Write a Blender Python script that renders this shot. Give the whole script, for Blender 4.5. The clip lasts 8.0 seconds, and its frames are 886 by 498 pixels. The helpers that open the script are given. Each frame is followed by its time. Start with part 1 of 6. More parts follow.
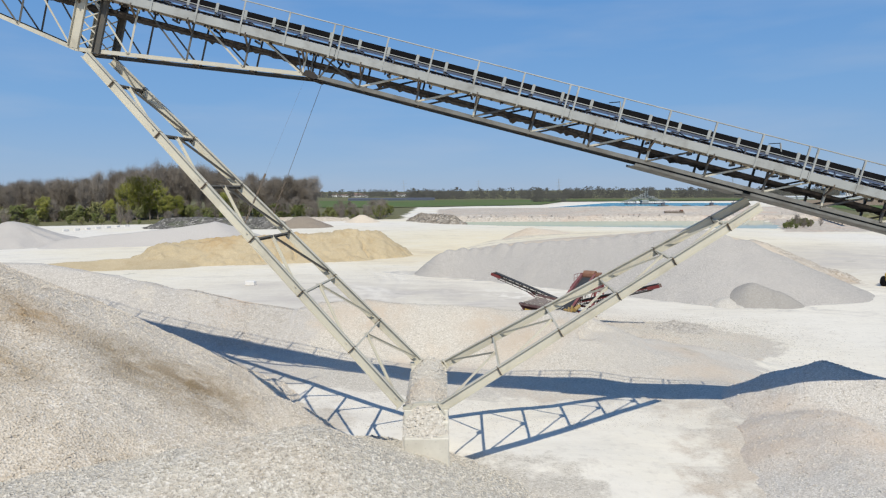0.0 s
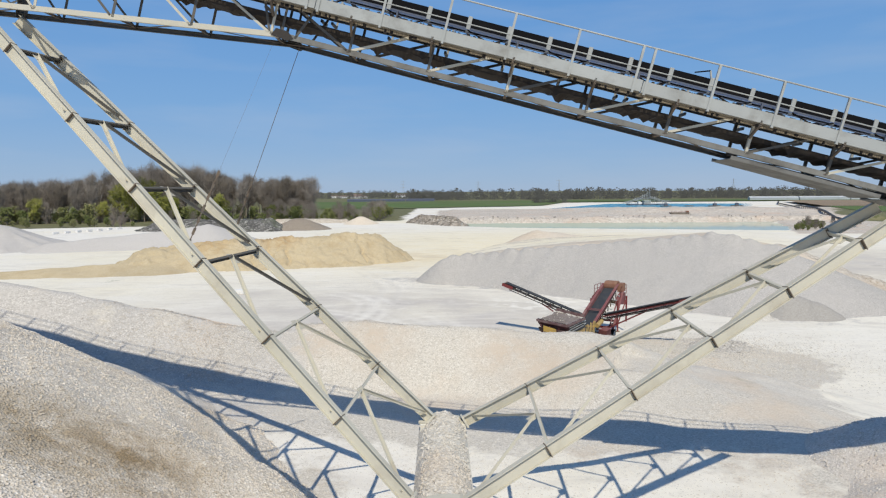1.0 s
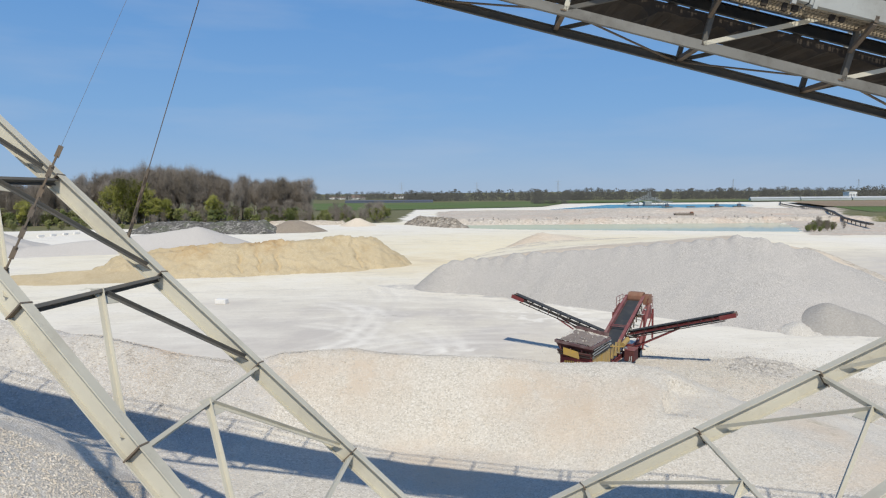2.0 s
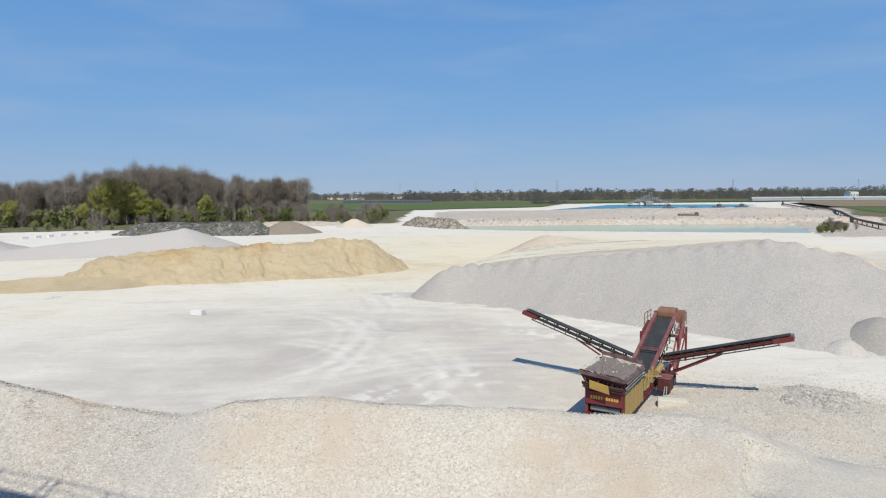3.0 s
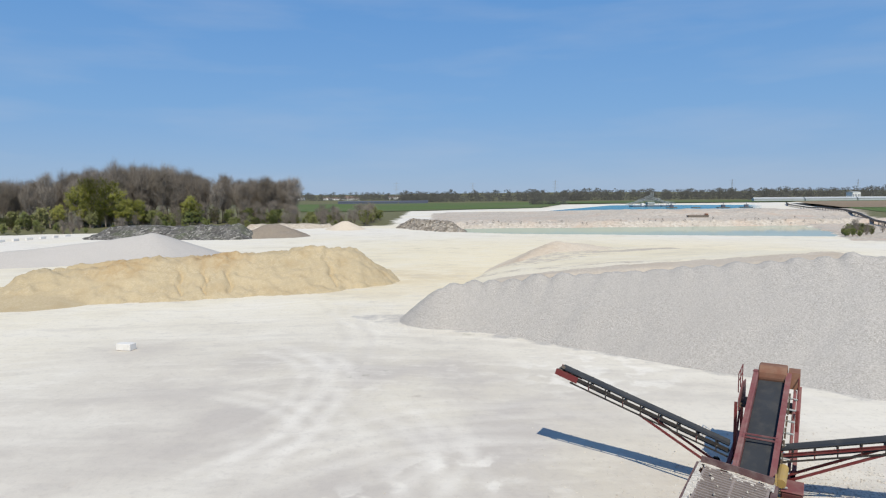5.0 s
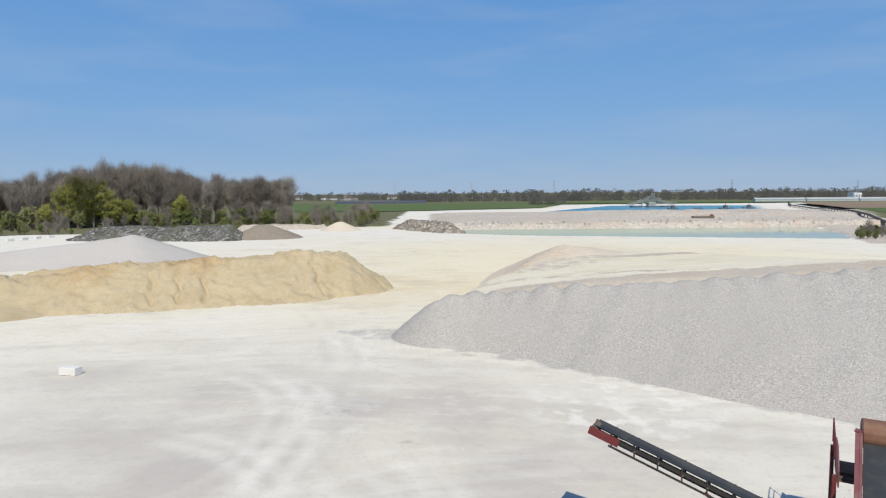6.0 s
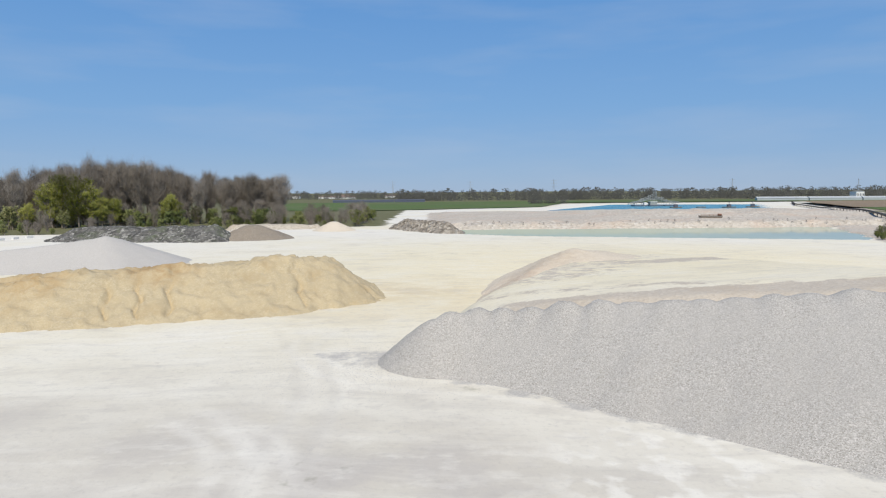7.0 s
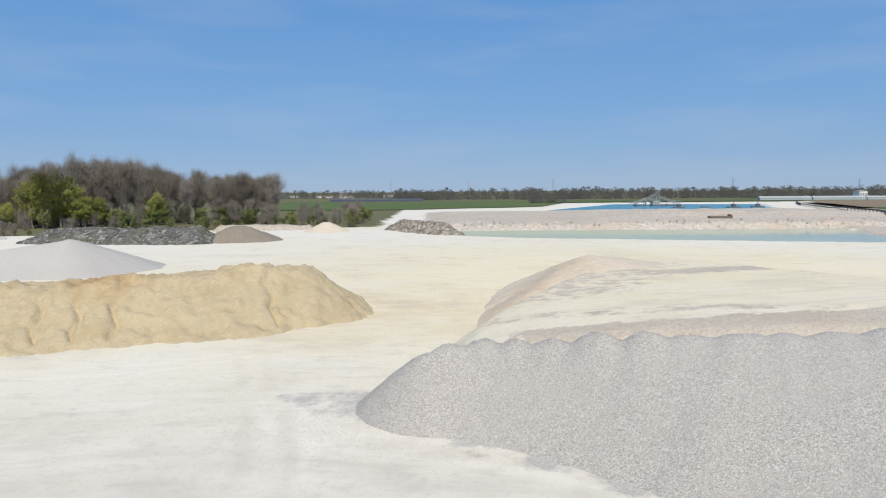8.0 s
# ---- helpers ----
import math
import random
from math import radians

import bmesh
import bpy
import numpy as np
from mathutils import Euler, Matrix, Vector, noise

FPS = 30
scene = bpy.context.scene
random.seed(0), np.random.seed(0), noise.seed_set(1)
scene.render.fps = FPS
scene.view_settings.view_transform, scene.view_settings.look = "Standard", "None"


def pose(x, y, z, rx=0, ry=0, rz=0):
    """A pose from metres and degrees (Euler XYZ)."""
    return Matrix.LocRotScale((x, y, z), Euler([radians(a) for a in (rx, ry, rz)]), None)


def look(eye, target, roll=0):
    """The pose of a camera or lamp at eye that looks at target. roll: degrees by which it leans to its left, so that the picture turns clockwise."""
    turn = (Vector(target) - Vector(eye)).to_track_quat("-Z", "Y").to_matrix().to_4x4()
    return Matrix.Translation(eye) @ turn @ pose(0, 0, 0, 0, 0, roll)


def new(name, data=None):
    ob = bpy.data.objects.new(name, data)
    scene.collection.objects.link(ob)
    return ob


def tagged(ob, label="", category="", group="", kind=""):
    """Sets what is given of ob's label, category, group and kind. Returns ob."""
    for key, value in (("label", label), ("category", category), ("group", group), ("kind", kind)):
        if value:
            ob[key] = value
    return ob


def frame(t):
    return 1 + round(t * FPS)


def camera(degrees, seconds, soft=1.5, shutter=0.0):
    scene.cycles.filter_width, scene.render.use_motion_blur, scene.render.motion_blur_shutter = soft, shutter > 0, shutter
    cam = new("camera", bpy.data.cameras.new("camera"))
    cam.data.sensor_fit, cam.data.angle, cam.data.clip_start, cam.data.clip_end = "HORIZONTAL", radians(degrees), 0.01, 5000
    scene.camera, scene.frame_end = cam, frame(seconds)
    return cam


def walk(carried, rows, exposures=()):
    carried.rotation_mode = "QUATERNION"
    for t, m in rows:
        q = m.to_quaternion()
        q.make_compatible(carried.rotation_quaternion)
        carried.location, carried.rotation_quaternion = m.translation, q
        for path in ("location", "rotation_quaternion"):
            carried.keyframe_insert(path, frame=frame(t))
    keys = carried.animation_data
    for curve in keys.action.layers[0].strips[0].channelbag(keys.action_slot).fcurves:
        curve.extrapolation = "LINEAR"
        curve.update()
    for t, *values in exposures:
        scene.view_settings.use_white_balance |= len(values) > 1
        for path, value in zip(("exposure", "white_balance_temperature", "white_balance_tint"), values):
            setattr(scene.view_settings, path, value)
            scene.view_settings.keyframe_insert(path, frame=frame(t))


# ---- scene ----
cam = camera(70.5, 8.0, soft=1.2)
# seconds, eye, target, lean
PATH = [
    (0, (0.000, -0.820, 13.900), (0.050, 9.138, 12.986), -0.31),
    (0.5, (-0.354, 2.594, 13.968), (-0.302, 12.552, 13.057), -0.38),
    (1, (-0.606, 5.926, 13.984), (-0.548, 15.885, 13.083), -0.40),
    (1.5, (-0.787, 9.714, 13.901), (-0.718, 19.674, 13.012), -0.45),
    (1.7, (-0.796, 11.178, 13.863), (-0.722, 21.139, 12.978), -0.47),
    (2.8, (-0.813, 19.595, 13.788), (-0.715, 29.556, 12.908), -0.51),
    (3, (-0.813, 21.092, 13.787), (-0.711, 31.052, 12.907), -0.51),
    (3.5, (-0.774, 25.027, 13.786), (-0.660, 34.988, 12.907), -0.53),
    (4, (-0.716, 28.742, 13.824), (-0.590, 38.703, 12.947), -0.54),
    (4.5, (-0.631, 32.829, 13.843), (-0.492, 42.790, 12.969), -0.56),
    (6, (-0.292, 44.713, 13.804), (-0.115, 54.673, 12.930), -0.46),
    (6.5, (-0.157, 49.598, 13.752), (0.032, 59.557, 12.868), -0.44),
    (7, (0.042, 54.600, 13.745), (0.240, 64.558, 12.851), -0.44),
    (7.5, (0.229, 60.339, 13.700), (0.440, 70.296, 12.802), -0.41),
    (8, (0.421, 65.942, 13.699), (0.641, 75.899, 12.794), -0.39),
]
walk(cam, [(t, look(eye, target, lean)) for t, eye, target, lean in PATH])

# ---- daylight: clear spring noon, sun high behind the flight ----
SUN = Vector((0.06, -0.82, 1.0)).normalized()
world = bpy.data.worlds.new("sky")
scene.world = world
world.use_nodes = True
wn, wl = world.node_tree.nodes, world.node_tree.links
sky = wn.new("ShaderNodeTexSky")
sky.sky_type = "NISHITA"
sky.sun_disc = False
sky.sun_elevation = math.asin(SUN.z)
sky.sun_rotation = math.atan2(SUN.x, SUN.y)
sky.altitude = 400
sky.air_density, sky.dust_density, sky.ozone_density = 1.0, 0.2, 3.2
clear = wn.new("ShaderNodeMix")
clear.data_type, clear.blend_type = "RGBA", "MULTIPLY"
clear.inputs[0].default_value = 1.0
clear.inputs[7].default_value = (0.85, 0.92, 1.0, 1)
wl.new(sky.outputs[0], clear.inputs[6])
# spring haze: paler towards the horizon
ray = wn.new("ShaderNodeTexCoord")
height = wn.new("ShaderNodeSeparateXYZ")
wl.new(ray.outputs["Generated"], height.inputs[0])
tone = wn.new("ShaderNodeValToRGB")
stops = tone.color_ramp.elements
stops.new(0.13)
stops.new(0.85)
stops[0].position, stops[0].color = 0.0, (0.315, 0.45, 0.665, 1)
stops[1].position, stops[1].color = 0.13, (0.2, 0.4, 0.71, 1)
stops[2].position, stops[2].color = 0.4, (0.085, 0.305, 0.73, 1)
stops[3].position, stops[3].color = 0.85, (0.1, 0.22, 0.5, 1)
wl.new(height.outputs[2], tone.inputs[0])
scale = wn.new("ShaderNodeMix")
scale.data_type, scale.blend_type = "RGBA", "MULTIPLY"
scale.inputs[0].default_value = 1.0
scale.inputs[7].default_value = (10.6, 10.6, 10.6, 1)
wl.new(tone.outputs[0], scale.inputs[6])
amount = wn.new("ShaderNodeMapRange")
wl.new(height.outputs[2], amount.inputs[0])
for k, v in enumerate((0.1, 0.8, 0.85, 0.5)):
    amount.inputs[k + 1].default_value = v
haze = wn.new("ShaderNodeMix")
haze.data_type = "RGBA"
wl.new(amount.outputs[0], haze.inputs[0])
wl.new(clear.outputs[2], haze.inputs[6])
wl.new(scale.outputs[2], haze.inputs[7])
# thin wisps of high cloud
drawn = wn.new("ShaderNodeMapping")
drawn.inputs["Scale"].default_value = (1.6, 1.6, 9.0)
wl.new(ray.outputs["Generated"], drawn.inputs[0])
wisp = wn.new("ShaderNodeTexNoise")
wisp.inputs["Scale"].default_value, wisp.inputs["Detail"].default_value = 2.2, 7
wl.new(drawn.outputs[0], wisp.inputs["Vector"])
thin = wn.new("ShaderNodeMapRange")
wl.new(wisp.outputs[0], thin.inputs[0])
for k, v in enumerate((0.48, 0.8, 0.0, 0.22)):
    thin.inputs[k + 1].default_value = v
veil = wn.new("ShaderNodeMix")
veil.data_type = "RGBA"
veil.inputs[7].default_value = (5.6, 6.2, 7.2, 1)
wl.new(thin.outputs[0], veil.inputs[0])
wl.new(haze.outputs[2], veil.inputs[6])
wl.new(veil.outputs[2], wn["Background"].inputs[0])
wn["Background"].inputs[1].default_value = 0.0915
sun = new("sun", bpy.data.lights.new("sun", "SUN"))
sun.data.energy, sun.data.angle, sun.data.color = 3.9, radians(0.53), (1.0, 0.935, 0.8)
sun.matrix_world = look(SUN * 300, (0, 0, 0))
scene.view_settings.exposure = 0.0


# ---- materials ----
def material(name):
    m = bpy.data.materials.new(name)
    m.use_nodes = True
    n, l = m.node_tree.nodes, m.node_tree.links
    return m, n, l, n["Principled BSDF"]


def ramp(n, stops):
    r = n.new("ShaderNodeValToRGB")
    e = r.color_ramp.elements
    while len(e) < len(stops):
        e.new(0.5)
    for k, (p, c) in zip(e, stops):
        k.position, k.color = p, (*c, 1)
    return r


def noise_tex(n, l, co, scale, detail=5.0, rough=0.55):
    t = n.new("ShaderNodeTexNoise")
    t.inputs["Scale"].default_value, t.inputs["Detail"].default_value, t.inputs["Roughness"].default_value = scale, detail, rough
    l.new(co, t.inputs["Vector"])
    return t


def mixed(n, l, a, b, fac, mode="MIX"):
    m = n.new("ShaderNodeMix")
    m.data_type, m.blend_type = "RGBA", mode
    for socket, v in ((m.inputs[0], fac), (m.inputs[6], a), (m.inputs[7], b)):
        if isinstance(v, bpy.types.NodeSocket):
            l.new(v, socket)
        else:
            socket.default_value = v if isinstance(v, float) else (*v, 1)
    return m.outputs[2]


def remap(n, l, v, a, b, c=0.0, d=1.0):
    m = n.new("ShaderNodeMapRange")
    l.new(v, m.inputs[0])
    for i, x in enumerate((a, b, c, d)):
        m.inputs[i + 1].default_value = x
    return m.outputs[0]


def coords(n, l, stretch=(1, 1, 1), turn=0.0):
    c = n.new("ShaderNodeTexCoord")
    if stretch == (1, 1, 1) and not turn:
        return c.outputs["Object"]
    m = n.new("ShaderNodeMapping")
    m.inputs["Scale"].default_value = stretch
    m.inputs["Rotation"].default_value = (0, 0, turn)
    l.new(c.outputs["Object"], m.inputs[0])
    return m.outputs[0]


def bump(n, l, height, strength, distance, under=None):
    b = n.new("ShaderNodeBump")
    b.inputs["Strength"].default_value, b.inputs["Distance"].default_value = strength, distance
    l.new(height, b.inputs["Height"])
    if under is not None:
        l.new(under, b.inputs["Normal"])
    return b.outputs[0]


def gravel(name, colours, stone, stain=None, stain_scale=0.12, patch=0.06, spread=0.35, relief=0.6, rough=0.92, spots=()):
    """Loose broken stone: cells of the stone's size in several tints, patches of fines and stains."""
    m, n, l, p = material(name)
    gravel_into(n, l, p, colours, stone, stain, stain_scale, patch, spread, relief, rough, spots)
    return m


def gravel_into(n, l, p, colours, stone, stain=None, stain_scale=0.12, patch=0.06, spread=0.35, relief=0.6, rough=0.92, spots=()):
    co = coords(n, l)
    warp = noise_tex(n, l, co, 2.0 / stone, 2)
    v = n.new("ShaderNodeTexVoronoi")
    v.inputs["Scale"].default_value = 1 / stone
    l.new(mixed(n, l, co, warp.outputs["Color"], 0.02), v.inputs["Vector"])
    v2 = n.new("ShaderNodeTexVoronoi")
    v2.inputs["Scale"].default_value = 0.31 / stone
    l.new(co, v2.inputs["Vector"])
    sep = n.new("ShaderNodeSeparateColor")
    l.new(v.outputs["Color"], sep.inputs[0])
    tint = ramp(n, [(0.0, colours[0]), (0.35, colours[1]), (0.75, colours[2]), (1.0, colours[3])])
    l.new(sep.outputs[0], tint.inputs[0])
    fines = noise_tex(n, l, co, patch, 6, 0.6)
    mean = [sum(c[i] for c in colours) / 4 for i in range(3)]
    wide = noise_tex(n, l, co, patch * 0.35, 3)
    base = mixed(n, l, [x * 0.92 for x in mean], [min(1, x * 1.1) for x in mean], remap(n, l, wide.outputs[0], 0.35, 0.65))
    col = mixed(n, l, base, tint.outputs[0], remap(n, l, fines.outputs[0], 0.35, 0.7, spread, min(1.0, spread * 2.4)))
    if stain:
        s = noise_tex(n, l, co, stain_scale, 7, 0.65)
        col = mixed(n, l, col, stain, remap(n, l, s.outputs[0], 0.5, 0.7, 0.0, 0.75))
    for x, y, z, r, tone in spots:
        d = n.new("ShaderNodeVectorMath")
        d.operation = "DISTANCE"
        l.new(co, d.inputs[0])
        d.inputs[1].default_value = (x, y, z)
        ragged = noise_tex(n, l, co, 0.9, 6, 0.7)
        col = mixed(n, l, col, tone, times(n, l, remap(n, l, d.outputs["Value"], r * 0.15, r, 1.0, 0.0), remap(n, l, ragged.outputs[0], 0.35, 0.6, 0.15, 1.0)))
    l.new(col, p.inputs["Base Color"])
    p.inputs["Roughness"].default_value = rough
    p.inputs["Specular IOR Level"].default_value = 0.2
    lumps = noise_tex(n, l, co, 0.8, 5)
    b = bump(n, l, lumps.outputs[0], 0.35, 0.25)
    l.new(bump(n, l, v.outputs["Distance"], relief, stone * 0.8, b), p.inputs["Normal"])


def streaks(n, l, co, turn, across, along, bend=14.0):
    """Long bent marks of wheels and blades: noise drawn out along one direction."""
    warp = noise_tex(n, l, co, 0.025, 2)
    add = n.new("ShaderNodeVectorMath")
    add.operation = "MULTIPLY_ADD"
    l.new(warp.outputs["Color"], add.inputs[0])
    add.inputs[1].default_value = (bend, bend, 0)
    l.new(co, add.inputs[2])
    m = n.new("ShaderNodeMapping")
    m.inputs["Rotation"].default_value = (0, 0, turn)
    m.inputs["Scale"].default_value = (along, across, 0.3)
    l.new(add.outputs[0], m.inputs[0])
    return noise_tex(n, l, m.outputs[0], 1.0, 6, 0.62).outputs[0]


def spot(n, l, co, x, y, r0, r1):
    """One near a place on the plan, fading to nothing between two distances."""
    d = n.new("ShaderNodeVectorMath")
    d.operation = "DISTANCE"
    l.new(co, d.inputs[0])
    d.inputs[1].default_value = (x, y, 0)
    return remap(n, l, d.outputs["Value"], r0, r1, 1.0, 0.0)


def times(n, l, a, b):
    m = n.new("ShaderNodeMath")
    m.operation = "MULTIPLY"
    for socket, v in ((m.inputs[0], a), (m.inputs[1], b)):
        if isinstance(v, float):
            socket.default_value = v
        else:
            l.new(v, socket)
    return m.outputs[0]


def dust_into(n, l, p, pale, warm, grey):
    """Rolled pale limestone dust with wheel marks, damp grey patches and spilt cream sand."""
    co = coords(n, l)
    big = noise_tex(n, l, co, 0.022, 4)
    mid = noise_tex(n, l, co, 0.11, 6, 0.6)
    fine = noise_tex(n, l, co, 2.2, 6, 0.65)
    grit = noise_tex(n, l, co, 14.0, 4, 0.7)
    col = mixed(n, l, pale, warm, remap(n, l, big.outputs[0], 0.46, 0.66, 0, 0.7))
    sandy = times(n, l, spot(n, l, co, 10, 160, 40, 125), remap(n, l, mid.outputs[0], 0.3, 0.62, 0.35, 1.0))
    col = mixed(n, l, col, warm, sandy)
    raised = times(n, l, spot(n, l, co, 36, 160, 25, 80), remap(n, l, mid.outputs[0], 0.25, 0.6, 0.45, 1.0))
    col = mixed(n, l, col, (0.79, 0.695, 0.49), raised)
    yellow = times(n, l, spot(n, l, co, -6, 138, 4, 24), remap(n, l, mid.outputs[0], 0.35, 0.6, 0.1, 0.8))
    col = mixed(n, l, col, (0.66, 0.54, 0.34), yellow)
    damp = times(n, l, spot(n, l, co, -6, 72, 12, 46), remap(n, l, mid.outputs[0], 0.32, 0.6, 0.35, 1.0))
    col = mixed(n, l, col, grey, damp)
    smear = times(n, l, spot(n, l, co, -28.0, 93.0, 0.8, 5.5), remap(n, l, mid.outputs[0], 0.35, 0.6, 0.25, 0.9))
    col = mixed(n, l, col, grey, smear)
    wet = times(n, l, spot(n, l, co, 82, 122, 12, 45), remap(n, l, mid.outputs[0], 0.3, 0.58, 0.4, 0.9))
    col = mixed(n, l, col, grey, wet)
    col = mixed(n, l, col, grey, remap(n, l, mid.outputs[0], 0.54, 0.76, 0, 0.5))
    worn = noise_tex(n, l, co, 0.07, 4, 0.6)
    haul = n.new("ShaderNodeAttribute")
    haul.attribute_name = "haul"
    col = mixed(n, l, col, [q * k for q, k in zip(pale, (0.99, 0.98, 0.95))], times(n, l, haul.outputs["Fac"], remap(n, l, mid.outputs[0], 0.3, 0.65, 0.75, 0.25)))
    # pairs of tyre tracks: circles of the plan, each worn in on one stretch only
    wander = n.new("ShaderNodeVectorMath")
    wander.operation = "MULTIPLY_ADD"
    l.new(noise_tex(n, l, co, 0.06, 2).outputs["Color"], wander.inputs[0])
    wander.inputs[1].default_value = (4, 4, 0)
    l.new(co, wander.inputs[2])
    for k, (x, y, r, gauge, sx, sy, reach) in enumerate((
        (-17.3, 67.8, 7.5, 1.0, -12, 63, 11), (-47.1, 79.9, 39.0, 1.0, -8.6, 77, 15), (-19.7, 75.3, 11.5, 0.9, -13, 67, 12),
        (14.4, 25.7, 50.9, 1.1, -2, 74, 15), (3.5, 53.9, 17.4, 1.0, -2, 70, 10), (-15, 69.1, 15.0, 1.0, 0, 68, 9),
        (-25.1, 61.9, 20.5, 0.8, -10, 76, 9), (0.9, 110.9, 11.9, 1.1, -9, 105, 12), (-21.9, 80.3, 14.6, 0.9, -9, 85, 12),
        (-23.7, 80.8, 14.4, 1.0, -11.5, 84, 13), (-17.2, 49.9, 51.4, 1.3, 14, 91, 26), (-34.5, 147.7, 34.9, 1.2, -30, 114, 26),
        (60, 95, 68, 1.1, 0, 80, 30), (-70, 90, 62, 1.1, -20, 95, 30), (-75, 40, 80, 1.1, -15, 70, 40), (10, 20, 60, 1.1, 30, 76, 30),
    )):
        d = n.new("ShaderNodeVectorMath")
        d.operation = "DISTANCE"
        l.new(wander.outputs[0], d.inputs[0])
        d.inputs[1].default_value = (x + 2, y + 2, 0)
        v = d.outputs["Value"]
        for off in (r, gauge, 0.0):
            a = n.new("ShaderNodeMath")
            a.operation = "SUBTRACT"
            l.new(v, a.inputs[0])
            a.inputs[1].default_value = off
            b = n.new("ShaderNodeMath")
            b.operation = "ABSOLUTE"
            l.new(a.outputs[0], b.inputs[0])
            v = b.outputs[0]
        tone = [q * 0.86 for q in grey] if k > 11 and k % 2 else [min(0.9, q * 1.1) for q in pale]
        patchy = times(n, l, remap(n, l, worn.outputs[0], 0.34, 0.56, 0.25, 1.0), spot(n, l, co, sx, sy, reach * 0.45, reach))
        col = mixed(n, l, col, tone, times(n, l, remap(n, l, v, 0.15, 0.75, 0.32 if k < 12 else 0.2, 0.0), patchy))
    # dried white crusts
    crust = noise_tex(n, l, co, 0.55, 4, 0.5)
    for x, y, r in ((-3.6, 62, 4.5), (1.0, 57.8, 3.0), (0.5, 66.5, 4.0), (12, 84, 8)):
        col = mixed(n, l, col, [min(0.9, q * 1.08) for q in pale], times(n, l, remap(n, l, crust.outputs[0], 0.5, 0.58, 0.0, 0.7), spot(n, l, co, x, y, r * 0.5, r)))
    where = noise_tex(n, l, co, 0.045, 3)
    for turn, across, along, lo, tone, amount, a, b in (
        (0.35, 0.6, 0.07, 0.5, [min(0.9, x * 1.08) for x in pale], 0.34, 0.4, 0.6),
        (-0.5, 0.5, 0.07, 0.52, [x * 0.88 for x in grey], 0.32, 0.6, 0.42),
        (1.3, 1.0, 0.06, 0.54, [x * 0.9 for x in grey], 0.4, 0.5, 0.66),
    ):
        s = streaks(n, l, co, turn, across, along)
        col = mixed(n, l, col, tone, times(n, l, remap(n, l, s, lo, lo + 0.16, 0, amount), remap(n, l, where.outputs[0], a, b)))
    flake = noise_tex(n, l, coords(n, l, (0.55, 1.0, 1.0), 0.4), 0.75, 5, 0.6)
    col = mixed(n, l, col, [min(0.9, x * 1.08) for x in pale], times(n, l, remap(n, l, flake.outputs[0], 0.52, 0.66, 0, 0.32), remap(n, l, where.outputs[0], 0.42, 0.58)))
    col = mixed(n, l, col, [x * 0.9 for x in grey], times(n, l, remap(n, l, flake.outputs[0], 0.46, 0.34, 0, 0.28), remap(n, l, where.outputs[0], 0.6, 0.45)))
    col = mixed(n, l, col, [x * 0.82 for x in grey], remap(n, l, fine.outputs[0], 0.52, 0.85, 0, 0.5))
    col = mixed(n, l, col, [x * 0.62 for x in grey], remap(n, l, grit.outputs[0], 0.62, 0.8, 0, 0.45))
    l.new(col, p.inputs["Base Color"])
    p.inputs["Roughness"].default_value = 0.95
    p.inputs["Specular IOR Level"].default_value = 0.15
    b = bump(n, l, mid.outputs[0], 0.3, 0.5)
    b = bump(n, l, fine.outputs[0], 0.35, 0.06, b)
    l.new(bump(n, l, grit.outputs[0], 0.4, 0.015, b), p.inputs["Normal"])


